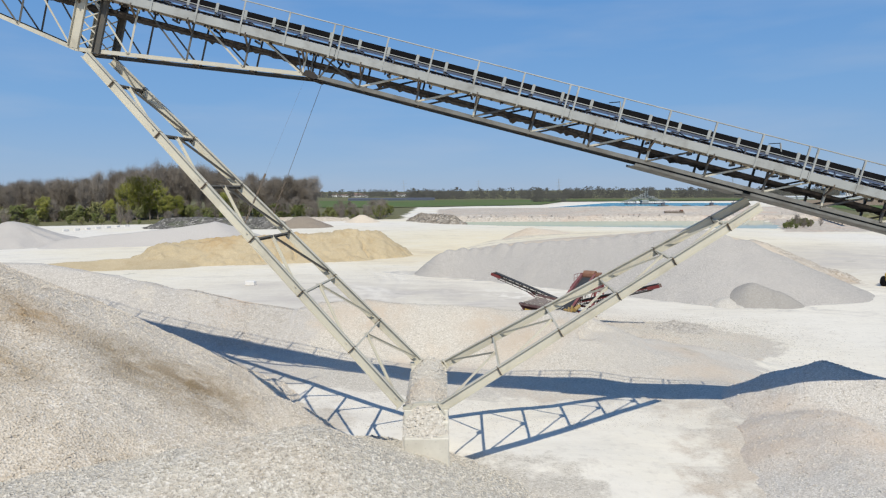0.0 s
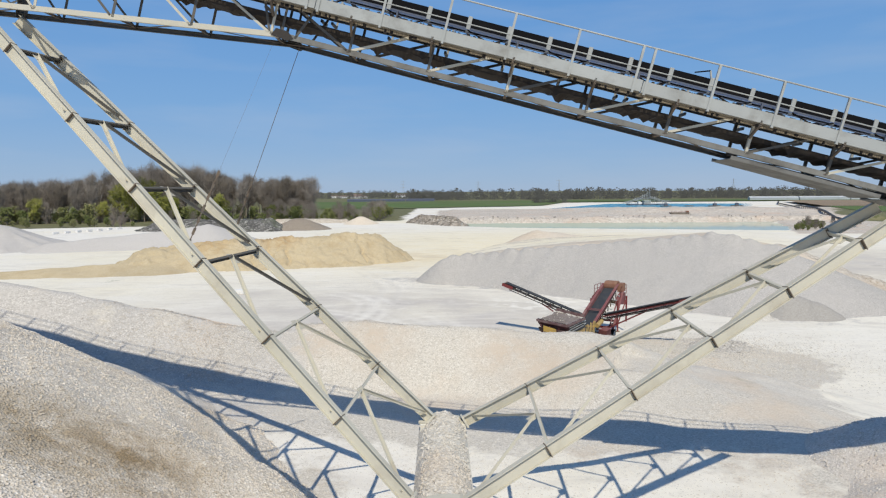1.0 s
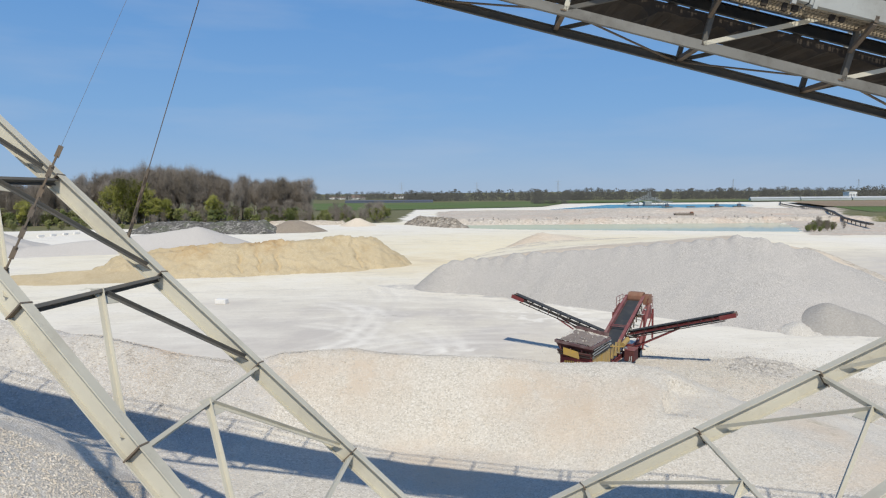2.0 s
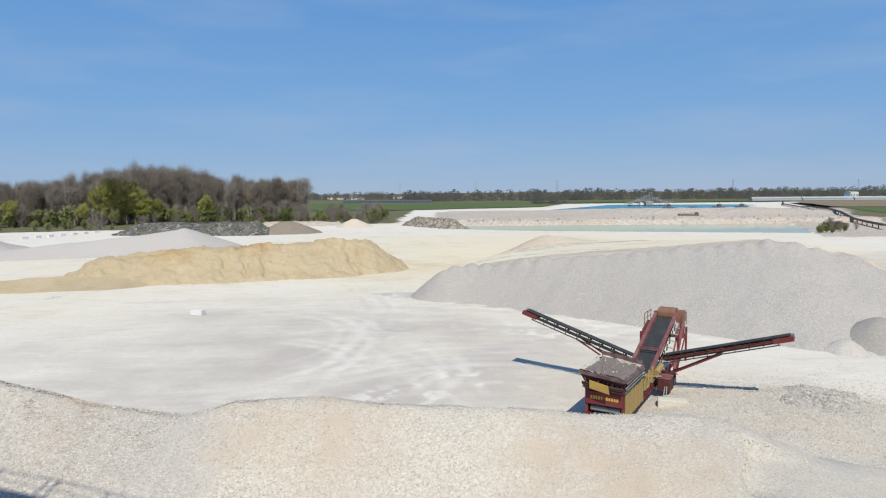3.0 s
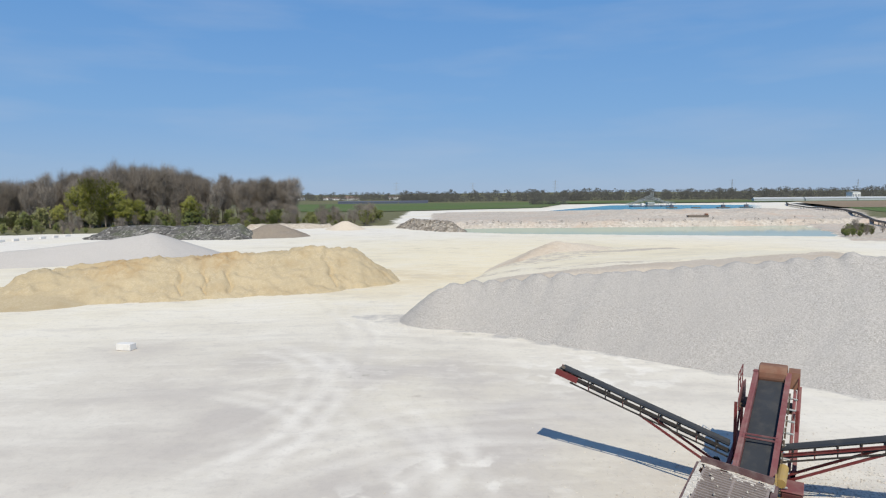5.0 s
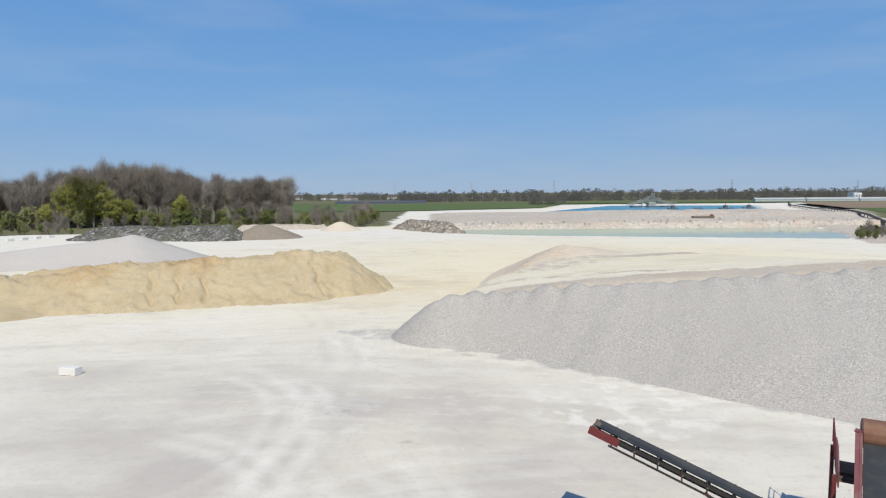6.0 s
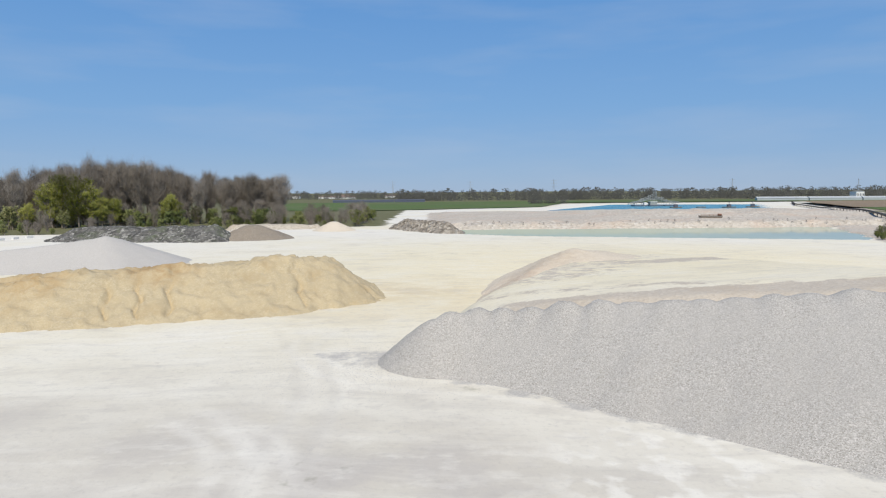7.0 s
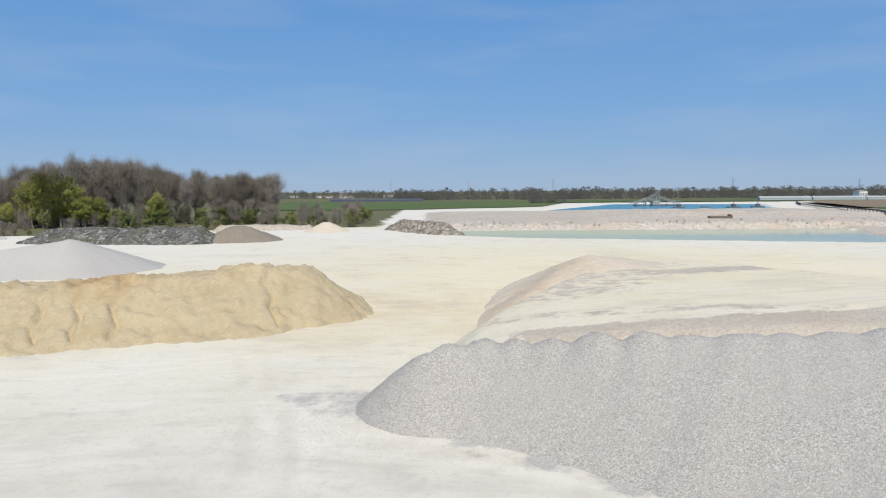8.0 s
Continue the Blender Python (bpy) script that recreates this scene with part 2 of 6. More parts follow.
def land(name):
    """The ground: dust, with gravel and rough meadow where the mesh's own attributes say so."""
    m, n, l, p = material(name)
    dust_into(n, l, p, (0.775, 0.735, 0.655), (0.755, 0.68, 0.5), (0.54, 0.495, 0.44))
    co = coords(n, l)
    shader = p.outputs[0]
    for attr, fill, size in (
        ("gravelly", dict(colours=[(0.36, 0.325, 0.27), (0.555, 0.51, 0.436), (0.615, 0.57, 0.492), (0.76, 0.72, 0.655)], stone=0.06, stain=(0.61, 0.5, 0.38), stain_scale=0.13, patch=0.2, spread=0.36, relief=0.5, spots=((-8.3, 43.6, 5.0, 2.4, (0.545, 0.46, 0.365)), (-4.6, 43.3, 5.2, 3.2, (0.55, 0.465, 0.37)), (3.5, 42.3, 5.0, 3.2, (0.55, 0.46, 0.36)), (5.6, 41.0, 4.2, 2.8, (0.55, 0.46, 0.36)), (8.4, 41.8, 4.8, 1.8, (0.52, 0.44, 0.35)))), 0.5),
        ("spoil", dict(colours=[(0.33, 0.28, 0.22), (0.52, 0.455, 0.38), (0.59, 0.525, 0.45), (0.72, 0.67, 0.59)], stone=0.8, stain=(0.6, 0.45, 0.34), stain_scale=0.06, patch=0.09, spread=0.3, relief=0.6), 0.2),
        ("tan", dict(colours=[(0.44, 0.375, 0.305), (0.52, 0.45, 0.365), (0.57, 0.5, 0.41), (0.65, 0.585, 0.49)], stone=0.2, stain=(0.5, 0.41, 0.31), stain_scale=0.2, spread=0.3, relief=0.3), 0.6),
        ("greyspill", dict(colours=[(0.34, 0.315, 0.28), (0.46, 0.43, 0.39), (0.52, 0.49, 0.45), (0.66, 0.63, 0.58)], stone=0.07, spread=0.4, patch=0.5, relief=0.3), 0.35),
        ("wild", dict(colours=[(0.09, 0.1, 0.04), (0.13, 0.13, 0.06), (0.17, 0.16, 0.08), (0.22, 0.2, 0.12)], stone=1.5, patch=0.02, relief=0.1), 0.08),
    ):
        q = n.new("ShaderNodeBsdfPrincipled")
        gravel_into(n, l, q, **fill)
        a = n.new("ShaderNodeAttribute")
        a.attribute_name = attr
        edge = noise_tex(n, l, co, size, 6, 0.7)
        add = n.new("ShaderNodeMath")
        add.operation = "ADD"
        l.new(a.outputs["Fac"], add.inputs[0])
        l.new(remap(n, l, edge.outputs[0], 0.3, 0.7, -0.45, 0.45), add.inputs[1])
        mix = n.new("ShaderNodeMixShader")
        l.new(remap(n, l, add.outputs[0], 0.35, 0.65), mix.inputs[0])
        l.new(shader, mix.inputs[1])
        l.new(q.outputs[0], mix.inputs[2])
        shader = mix.outputs[0]
    l.new(shader, n["Material Output"].inputs[0])
    return m


def paint(name, colour, worn, wear=0.35, scale=1.2, rough=0.55, metal=0.0, streak=1.0, spec=0.35):
    """Painted or bare metal with blotches, streaks of dust and small chips."""
    m, n, l, p = material(name)
    co = coords(n, l, (1, 1, streak))
    a = noise_tex(n, l, co, scale, 6, 0.65)
    b = noise_tex(n, l, co, scale * 9, 4, 0.7)
    c = noise_tex(n, l, co, scale * 0.3, 3)
    col = mixed(n, l, colour, [min(1, x * 1.22) for x in colour], remap(n, l, c.outputs[0], 0.3, 0.7))
    col = mixed(n, l, col, worn, remap(n, l, a.outputs[0], 0.62 - wear * 0.35, 0.85 - wear * 0.2, 0, 0.85))
    col = mixed(n, l, col, [x * 0.6 for x in worn], remap(n, l, b.outputs[0], 0.6, 0.75, 0, wear))
    l.new(col, p.inputs["Base Color"])
    l.new(remap(n, l, a.outputs[0], 0.3, 0.7, rough, min(1, rough + 0.25)), p.inputs["Roughness"])
    p.inputs["Metallic"].default_value = metal
    p.inputs["Specular IOR Level"].default_value = spec
    l.new(bump(n, l, b.outputs[0], 0.25, 0.004), p.inputs["Normal"])
    return m


def water(name, deep, rough=0.06, ripple=0.35, spec=0.5, matte=0.0):
    m, n, l, p = material(name)
    co = coords(n, l)
    big = noise_tex(n, l, co, 0.03, 4)
    l.new(mixed(n, l, deep, [x * 0.78 for x in deep], remap(n, l, big.outputs[0], 0.35, 0.65)), p.inputs["Base Color"])
    p.inputs["Roughness"].default_value, p.inputs["IOR"].default_value = rough, 1.33
    p.inputs["Specular IOR Level"].default_value = spec
    w = noise_tex(n, l, coords(n, l, (0.6, 1.4, 1)), 1.6, 4)
    l.new(bump(n, l, w.outputs[0], ripple, 0.02), p.inputs["Normal"])
    if matte:
        # matte share: turbid water plus the bank's reflection put into colour, fading eastward
        mud, mix = n.new("ShaderNodeBsdfDiffuse"), n.new("ShaderNodeMixShader")
        mud.inputs[0].default_value = (*deep, 1)
        sep = n.new("ShaderNodeSeparateXYZ")
        l.new(co, sep.inputs[0])
        l.new(remap(n, l, sep.outputs[0], 55.0, 120.0, matte, matte * 0.4), mix.inputs[0])
        l.new(p.outputs[0], mix.inputs[1])
        l.new(mud.outputs[0], mix.inputs[2])
        l.new(mix.outputs[0], n["Material Output"].inputs[0])
    return m


def foliage(name, colours, rough=0.75, through_light=0.25):
    m, n, l, p = material(name)
    g = n.new("ShaderNodeNewGeometry")
    o = n.new("ShaderNodeObjectInfo")
    r = ramp(n, [(i / (len(colours) - 1), c) for i, c in enumerate(colours)])
    add = n.new("ShaderNodeMath")
    add.operation = "MULTIPLY_ADD"
    l.new(g.outputs["Random Per Island"], add.inputs[0])
    add.inputs[1].default_value = 0.45
    half = n.new("ShaderNodeMath")
    half.operation = "MULTIPLY"
    l.new(o.outputs["Random"], half.inputs[0])
    half.inputs[1].default_value = 0.55
    l.new(half.outputs[0], add.inputs[2])
    l.new(add.outputs[0], r.inputs[0])
    l.new(r.outputs[0], p.inputs["Base Color"])
    p.inputs["Roughness"].default_value = rough
    p.inputs["Specular IOR Level"].default_value = 0.15
    return m


LAND = land("quarry_floor")
BERM = gravel("beige_gravel", [(0.42, 0.385, 0.33), (0.56, 0.52, 0.45), (0.62, 0.58, 0.51), (0.76, 0.725, 0.66)], 0.07, stain=(0.56, 0.45, 0.34), stain_scale=0.08, spread=0.4, relief=0.7)
PILE = gravel("rounded_gravel", [(0.42, 0.365, 0.29), (0.62, 0.55, 0.455), (0.68, 0.61, 0.515), (0.84, 0.79, 0.71)], 0.07, stain=(0.47, 0.39, 0.29), stain_scale=0.16, spread=0.45, relief=0.7, spots=((-10.3, 24.6, 5.9, 3.6, (0.29, 0.22, 0.135)), (-12.8, 23.8, 7.2, 3.0, (0.35, 0.28, 0.19)), (-16.2, 23.2, 9.2, 2.6, (0.4, 0.29, 0.17)), (-14.5, 19.7, 7.6, 2.0, (0.38, 0.28, 0.16))))
GREY = gravel("grey_gravel", [(0.24, 0.222, 0.196), (0.4, 0.378, 0.34), (0.475, 0.445, 0.408), (0.67, 0.628, 0.585)], 0.05, spread=0.42, patch=0.12, relief=0.35)
GREYFINE = gravel("grey_chippings", [(0.43, 0.4, 0.36), (0.49, 0.46, 0.42), (0.535, 0.5, 0.46), (0.6, 0.565, 0.525)], 0.1, spread=0.3)
SAND = gravel("yellow_sand", [(0.4, 0.315, 0.185), (0.47, 0.38, 0.235), (0.52, 0.43, 0.28), (0.6, 0.51, 0.36)], 0.16, stain=(0.42, 0.32, 0.185), stain_scale=0.3, spots=((-33, 131.5, 6, 6.5, (0.36, 0.22, 0.09)), (-45, 125, 6, 6.0, (0.42, 0.28, 0.13))), spread=0.2, patch=0.25, relief=0.35)
CREAM = gravel("cream_sand", [(0.56, 0.46, 0.35), (0.64, 0.55, 0.43), (0.69, 0.6, 0.48), (0.76, 0.69, 0.58)], 0.2, spread=0.25, stain=(0.6, 0.47, 0.34), stain_scale=0.07, spots=((9, 131, 1, 6, (0.56, 0.44, 0.31)), (12, 138, 2, 7, (0.58, 0.45, 0.33)), (17, 145, 3, 8, (0.56, 0.45, 0.33))))
COBBLE = gravel("coarse_cobbles", [(0.34, 0.31, 0.265), (0.52, 0.48, 0.41), (0.59, 0.55, 0.475), (0.76, 0.72, 0.65)], 0.075, stain=(0.54, 0.46, 0.365), stain_scale=0.15, spread=0.5, relief=0.75)
COARSE = gravel("coarse_grey_gravel", [(0.38, 0.35, 0.305), (0.56, 0.52, 0.46), (0.63, 0.585, 0.525), (0.8, 0.765, 0.705)], 0.05, stain=(0.58, 0.46, 0.35), stain_scale=0.12, spread=0.5, relief=0.6)
OVERBURDEN = gravel("tan_overburden", [(0.28, 0.23, 0.17), (0.47, 0.41, 0.335), (0.54, 0.48, 0.4), (0.66, 0.61, 0.53)], 0.3, stain=(0.48, 0.37, 0.27), stain_scale=0.15, spread=0.4, relief=0.6)
GREYBROWN = gravel("damp_grey_gravel", [(0.33, 0.305, 0.27), (0.45, 0.42, 0.375), (0.53, 0.495, 0.445), (0.66, 0.625, 0.57)], 0.12, spread=0.5)
HEADBANK = gravel("gullied_tip_gravel", [(0.13, 0.11, 0.085), (0.26, 0.225, 0.18), (0.36, 0.315, 0.26), (0.52, 0.47, 0.4)], 0.9, stain=(0.42, 0.37, 0.31), stain_scale=0.5, spread=0.75, patch=0.3, relief=1.0)
DUMP = gravel("dull_grey_gravel", [(0.28, 0.26, 0.23), (0.34, 0.318, 0.285), (0.38, 0.355, 0.32), (0.44, 0.415, 0.375)], 0.1, spread=0.3, relief=0.3)
BROWN = gravel("brown_gravel", [(0.2, 0.16, 0.12), (0.27, 0.22, 0.17), (0.32, 0.27, 0.21), (0.42, 0.37, 0.3)], 0.2)
DARK = gravel("asphalt_rubble", [(0.05, 0.048, 0.044), (0.1, 0.095, 0.088), (0.17, 0.162, 0.148), (0.4, 0.385, 0.35)], 0.7, stain=(0.1, 0.12, 0.06), stain_scale=0.2, spread=0.6, patch=0.15)
FIELD = gravel("green_field", [(0.08, 0.115, 0.035), (0.088, 0.135, 0.038), (0.105, 0.155, 0.045), (0.13, 0.175, 0.06)], 1.5, stain=(0.17, 0.15, 0.09), stain_scale=0.008, patch=0.02, relief=0.1)
SOIL = gravel("ploughed_soil", [(0.2, 0.15, 0.1), (0.24, 0.18, 0.12), (0.28, 0.21, 0.14), (0.33, 0.26, 0.18)], 1.5, patch=0.02, relief=0.1)
POND = water("green_water", (0.41, 0.47, 0.37), 0.06, 0.03, 0.3, 0.68)
LAKE = water("blue_water", (0.06, 0.27, 0.35), 0.25, 0.8, 0.3)
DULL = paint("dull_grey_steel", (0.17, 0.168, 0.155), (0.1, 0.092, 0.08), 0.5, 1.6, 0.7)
# grime, darkened further so that the colour holds the bridge's shade
GRIMYSHADE = paint("grimy_shaded_steel", (0.085, 0.084, 0.078), (0.15, 0.13, 0.105), 0.5, 2.0, 0.75)
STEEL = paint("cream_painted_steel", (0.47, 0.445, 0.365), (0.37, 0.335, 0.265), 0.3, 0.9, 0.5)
GALV = paint("galvanised_steel", (0.33, 0.34, 0.325), (0.22, 0.215, 0.195), 0.4, 1.4, 0.5, 0.1)
RUSTY = paint("dirty_steel", (0.12, 0.1, 0.08), (0.22, 0.15, 0.09), 0.5, 2.0, 0.8)
BLUE = paint("blue_grey_steel", (0.085, 0.1, 0.14), (0.15, 0.15, 0.15), 0.45, 1.6, 0.6)
PIPE = paint("blue_pipe", (0.2, 0.25, 0.36), (0.3, 0.31, 0.33), 0.4, 1.6, 0.5)
RUBBER = paint("black_rubber", (0.007, 0.007, 0.008), (0.02, 0.019, 0.018), 0.2, 2.0, 0.85, spec=0.1)
BELTGREY = paint("dusty_belt", (0.032, 0.036, 0.042), (0.075, 0.075, 0.074), 0.4, 1.5, 0.6)
RETURN = paint("caked_return_belt", (0.03, 0.025, 0.021), (0.06, 0.046, 0.034), 0.6, 2.2, 0.95)
# tan puts the daylight coming through the grating into its colour
LITTAN = paint("lit_tan_grating", (0.3, 0.255, 0.19), (0.16, 0.13, 0.09), 0.5, 2.0, 0.9)
SOOT = paint("sooty_steel", (0.035, 0.031, 0.028), (0.075, 0.062, 0.05), 0.4, 2.0, 0.75)
LETTER = paint("chipped_yellow_letters", (0.6, 0.38, 0.08), (0.4, 0.24, 0.1), 0.3, 4.0, 0.6)
MUSTARD = paint("dusty_yellow_panel", (0.36, 0.25, 0.085), (0.34, 0.26, 0.17), 0.6, 1.4, 0.7)
RED = paint("faded_red_paint", (0.15, 0.028, 0.028), (0.19, 0.095, 0.078), 0.4, 1.8, 0.6)
DULLRED = paint("dusty_red_steel", (0.18, 0.062, 0.065), (0.27, 0.175, 0.155), 0.55, 1.6, 0.7)
YELLOW = paint("yellow_paint", (0.42, 0.27, 0.06), (0.36, 0.26, 0.15), 0.6, 1.6, 0.6)
DARKRED = paint("grimy_red_steel", (0.085, 0.026, 0.026), (0.14, 0.075, 0.06), 0.5, 1.8, 0.75)
RUST = paint("rusty_hood", (0.2, 0.095, 0.06), (0.27, 0.17, 0.115), 0.6, 2.4, 0.85)
GRIDM = paint("bare_grid_bars", (0.25, 0.21, 0.19), (0.4, 0.35, 0.31), 0.4, 4.0, 0.7)
RIMRED = paint("dusty_maroon_rim", (0.11, 0.06, 0.06), (0.25, 0.2, 0.185), 0.6, 2.2, 0.8)
CONCRETE = paint("pale_concrete", (0.62, 0.59, 0.51), (0.52, 0.485, 0.41), 0.5, 0.8, 0.9)
PALE = paint("whitened_concrete", (0.67, 0.655, 0.62), (0.6, 0.58, 0.54), 0.3, 0.8, 0.9)
WHITE = paint("white_wall", (0.75, 0.75, 0.73), (0.6, 0.6, 0.57), 0.2, 0.2, 0.7)
ROOFM = paint("roof_tiles", (0.21, 0.15, 0.125), (0.17, 0.14, 0.12), 0.3, 0.3, 0.8)
GLASSHOUSE = paint("pale_greenhouse_sheet", (0.4, 0.425, 0.44), (0.34, 0.36, 0.37), 0.2, 0.1, 0.35)
BARK = paint("grey_brown_bark", (0.22, 0.185, 0.155), (0.36, 0.32, 0.28), 0.4, 2.0, 0.95)
TWIGS = foliage("bare_twigs", [(0.12, 0.104, 0.08), (0.185, 0.16, 0.13), (0.255, 0.225, 0.192), (0.41, 0.375, 0.335)])
LEAF = foliage("young_leaves", [(0.17, 0.185, 0.038), (0.235, 0.25, 0.046), (0.295, 0.305, 0.06), (0.35, 0.345, 0.1)])
SHRUB = foliage("shrub_leaves", [(0.1, 0.135, 0.042), (0.15, 0.18, 0.055), (0.2, 0.215, 0.075), (0.28, 0.265, 0.13)])
# narrow greyed range: distance haze is put into these wood colours
HAZEDWOOD = foliage("far_wood", [(0.07, 0.075, 0.066), (0.088, 0.09, 0.082), (0.11, 0.108, 0.1), (0.14, 0.134, 0.124)])


# ---- building helpers ----
def part(name, bm, mat, parent=None, label="", smooth=False):
    """Links a bmesh as one mesh object under a thing or a part."""
    me = bpy.data.meshes.new(name)
    bm.to_mesh(me)
    bm.free()
    me.materials.append(mat)
    if smooth:
        me.polygons.foreach_set("use_smooth", [True] * len(me.polygons))
    ob = new(name, me)
    ob.parent = parent
    if label:
        tagged(ob, label)
    return ob


def shared(name, me, parent, m):
    """One more object on an existing mesh."""
    ob = new(name, me)
    ob.parent = parent
    ob.matrix_basis = m
    return ob


def thing(name, label, category, m=None, group="", kind=""):
    ob = new(name)
    ob.empty_display_size = 0.3
    if m is not None:
        ob.matrix_basis = m
    return tagged(ob, label, category, group, kind)


def boxed(bm, x0, x1, y0, y1, z0, z1, bevel=0.0):
    v = [bm.verts.new((x, y, z)) for z in (z0, z1) for y in (y0, y1) for x in (x0, x1)]
    f = [bm.faces.new([v[i] for i in q]) for q in ((0, 2, 3, 1), (4, 5, 7, 6), (0, 1, 5, 4), (2, 6, 7, 3), (0, 4, 6, 2), (1, 3, 7, 5))]
    if bevel:
        bmesh.ops.bevel(bm, geom=list({e for k in f for e in k.edges}), offset=bevel, segments=1, affect="EDGES")
    return bm


def sweep(bm, a, b, outline, up=(0, 0, 1)):
    """A straight bar from a to b with a closed outline of (side, up) points."""
    a, b = Vector(a), Vector(b)
    d = (b - a).normalized()
    side = d.cross(Vector(up))
    side = side.normalized() if side.length > 1e-4 else d.orthogonal().normalized()
    top = side.cross(d)
    rings = [[bm.verts.new(p + side * s + top * t) for s, t in outline] for p in (a, b)]
    n = len(outline)
    for i in range(n):
        bm.faces.new((rings[0][i], rings[0][(i + 1) % n], rings[1][(i + 1) % n], rings[1][i]))
    bm.faces.new(rings[0][::-1])
    bm.faces.new(rings[1])
    return bm


def flat(w, h):
    return [(-w / 2, -h / 2), (w / 2, -h / 2), (w / 2, h / 2), (-w / 2, h / 2)]


def channel(w, h, t, flip=1):
    """A U section, h deep, with flanges w wide that point to one side."""
    return [(flip * x, y) for x, y in ((0, -h / 2), (w, -h / 2), (w, -h / 2 + t), (t, -h / 2 + t), (t, h / 2 - t), (w, h / 2 - t), (w, h / 2), (0, h / 2))]


def ibeam(w, h, t):
    a, b, c = w / 2, h / 2, t / 2
    return [(-a, -b), (a, -b), (a, -b + t), (c, -b + t), (c, b - t), (a, b - t), (a, b), (-a, b), (-a, b - t), (-c, b - t), (-c, -b + t), (-a, -b + t)]


def angle(s, t):
    return [(0, 0), (s, 0), (s, t), (t, t), (t, s), (0, s)]


def ring(r, n=8):
    return [(r * math.cos(2 * math.pi * i / n), r * math.sin(2 * math.pi * i / n)) for i in range(n)]


def bar(name, a, b, outline, mat, parent, up=(0, 0, 1), label=""):
    return part(name, sweep(bmesh.new(), a, b, outline, up), mat, parent, label)


def S(a, b, x):
    t = np.clip((x - a) / (b - a), 0, 1)
    return t * t * (3 - 2 * t)


def lattice(ix, iy, seed):
    h = (ix.astype(np.int64) * 374761393 + iy.astype(np.int64) * 668265263 + seed * 1274126177) & 0x7FFFFFFF
    h = ((h ^ (h >> 13)) * 1103515245) & 0x7FFFFFFF
    return ((h ^ (h >> 16)) & 0xFFFF) / 65535.0 - 0.5


def rough(x, y, size, seed=1, octaves=4):
    """Smooth noise about zero, about one high, with features of the given size."""
    out, amp = 0.0, 1.0
    x, y = x / size + 100.0, y / size + 100.0
    for k in range(octaves):
        ix, iy = np.floor(x), np.floor(y)
        u, v = x - ix, y - iy
        u, v = u * u * (3 - 2 * u), v * v * (3 - 2 * v)
        a, b = lattice(ix, iy, seed + k), lattice(ix + 1, iy, seed + k)
        c, d = lattice(ix, iy + 1, seed + k), lattice(ix + 1, iy + 1, seed + k)
        out = out + amp * (a + (b - a) * u + (c - a) * v + (a - b - c + d) * u * v)
        x, y, amp = x * 2.03, y * 2.03, amp * 0.5
    return out


def line_dist(x, y, x0, y0, x1, y1):
    """Distance from a segment, and how far along it (0 to 1)."""
    dx, dy = x1 - x0, y1 - y0
    t = np.clip(((x - x0) * dx + (y - y0) * dy) / (dx * dx + dy * dy), 0, 1)
    return np.hypot(x - x0 - t * dx, y - y0 - t * dy), t


# ---- the land: yard floor, upper bench with its bank, two flooded pits ----
WATER = -0.3


def near_shore(x):
    return np.interp(x, [0, 8, 25, 40, 70, 98, 130, 170], [275, 267, 256, 250, 240, 232.5, 223, 212])


def far_shore(x, y):
    return 292.5 - 0.02 * x + 3 * rough(x, y, 18, 33, 3)


def terrace_edge(x, y):
    """The tipping edge of the raised ground, along which the grey ridge was dumped."""
    return np.interp(x, [-4, 1, 7.5, 17, 38, 46, 60], [113.5, 109.0, 106.0, 101.6, 93.2, 89.5, 84]) + 0.6 * rough(x, y, 5, 24, 3)


def terrace_west(x, y):
    """The foot of the raised ground's western flank."""
    return np.interp(y, [100, 114, 128, 139, 150, 175, 215], [-6.5, -2.5, 6.0, 11.0, 17.0, 26.0, 40.0]) + 1.3 * rough(x, y, 7, 25)


def terrace_z(x, y):
    """A ramp that climbs behind the ridge and sinks again towards the pit."""
    off = y - terrace_edge(x, y)
    top = np.interp(x, [-4, 1, 6.4, 10.2, 16, 20, 25, 35, 39, 47, 58], [0.2, 2.6, 4.0, 4.8, 5.5, 6.0, 6.4, 7.4, 7.8, 6.2, 1.5])
    fall = 1 - np.clip((off - 6) / 112, 0, 1) ** 0.9
    return (top * fall + 0.12 * rough(x, y, 5, 26, 3)) * S(-5.0, 0.2, off) * S(0, 7.5, x - terrace_west(x, y)) * S(64, 46, x)


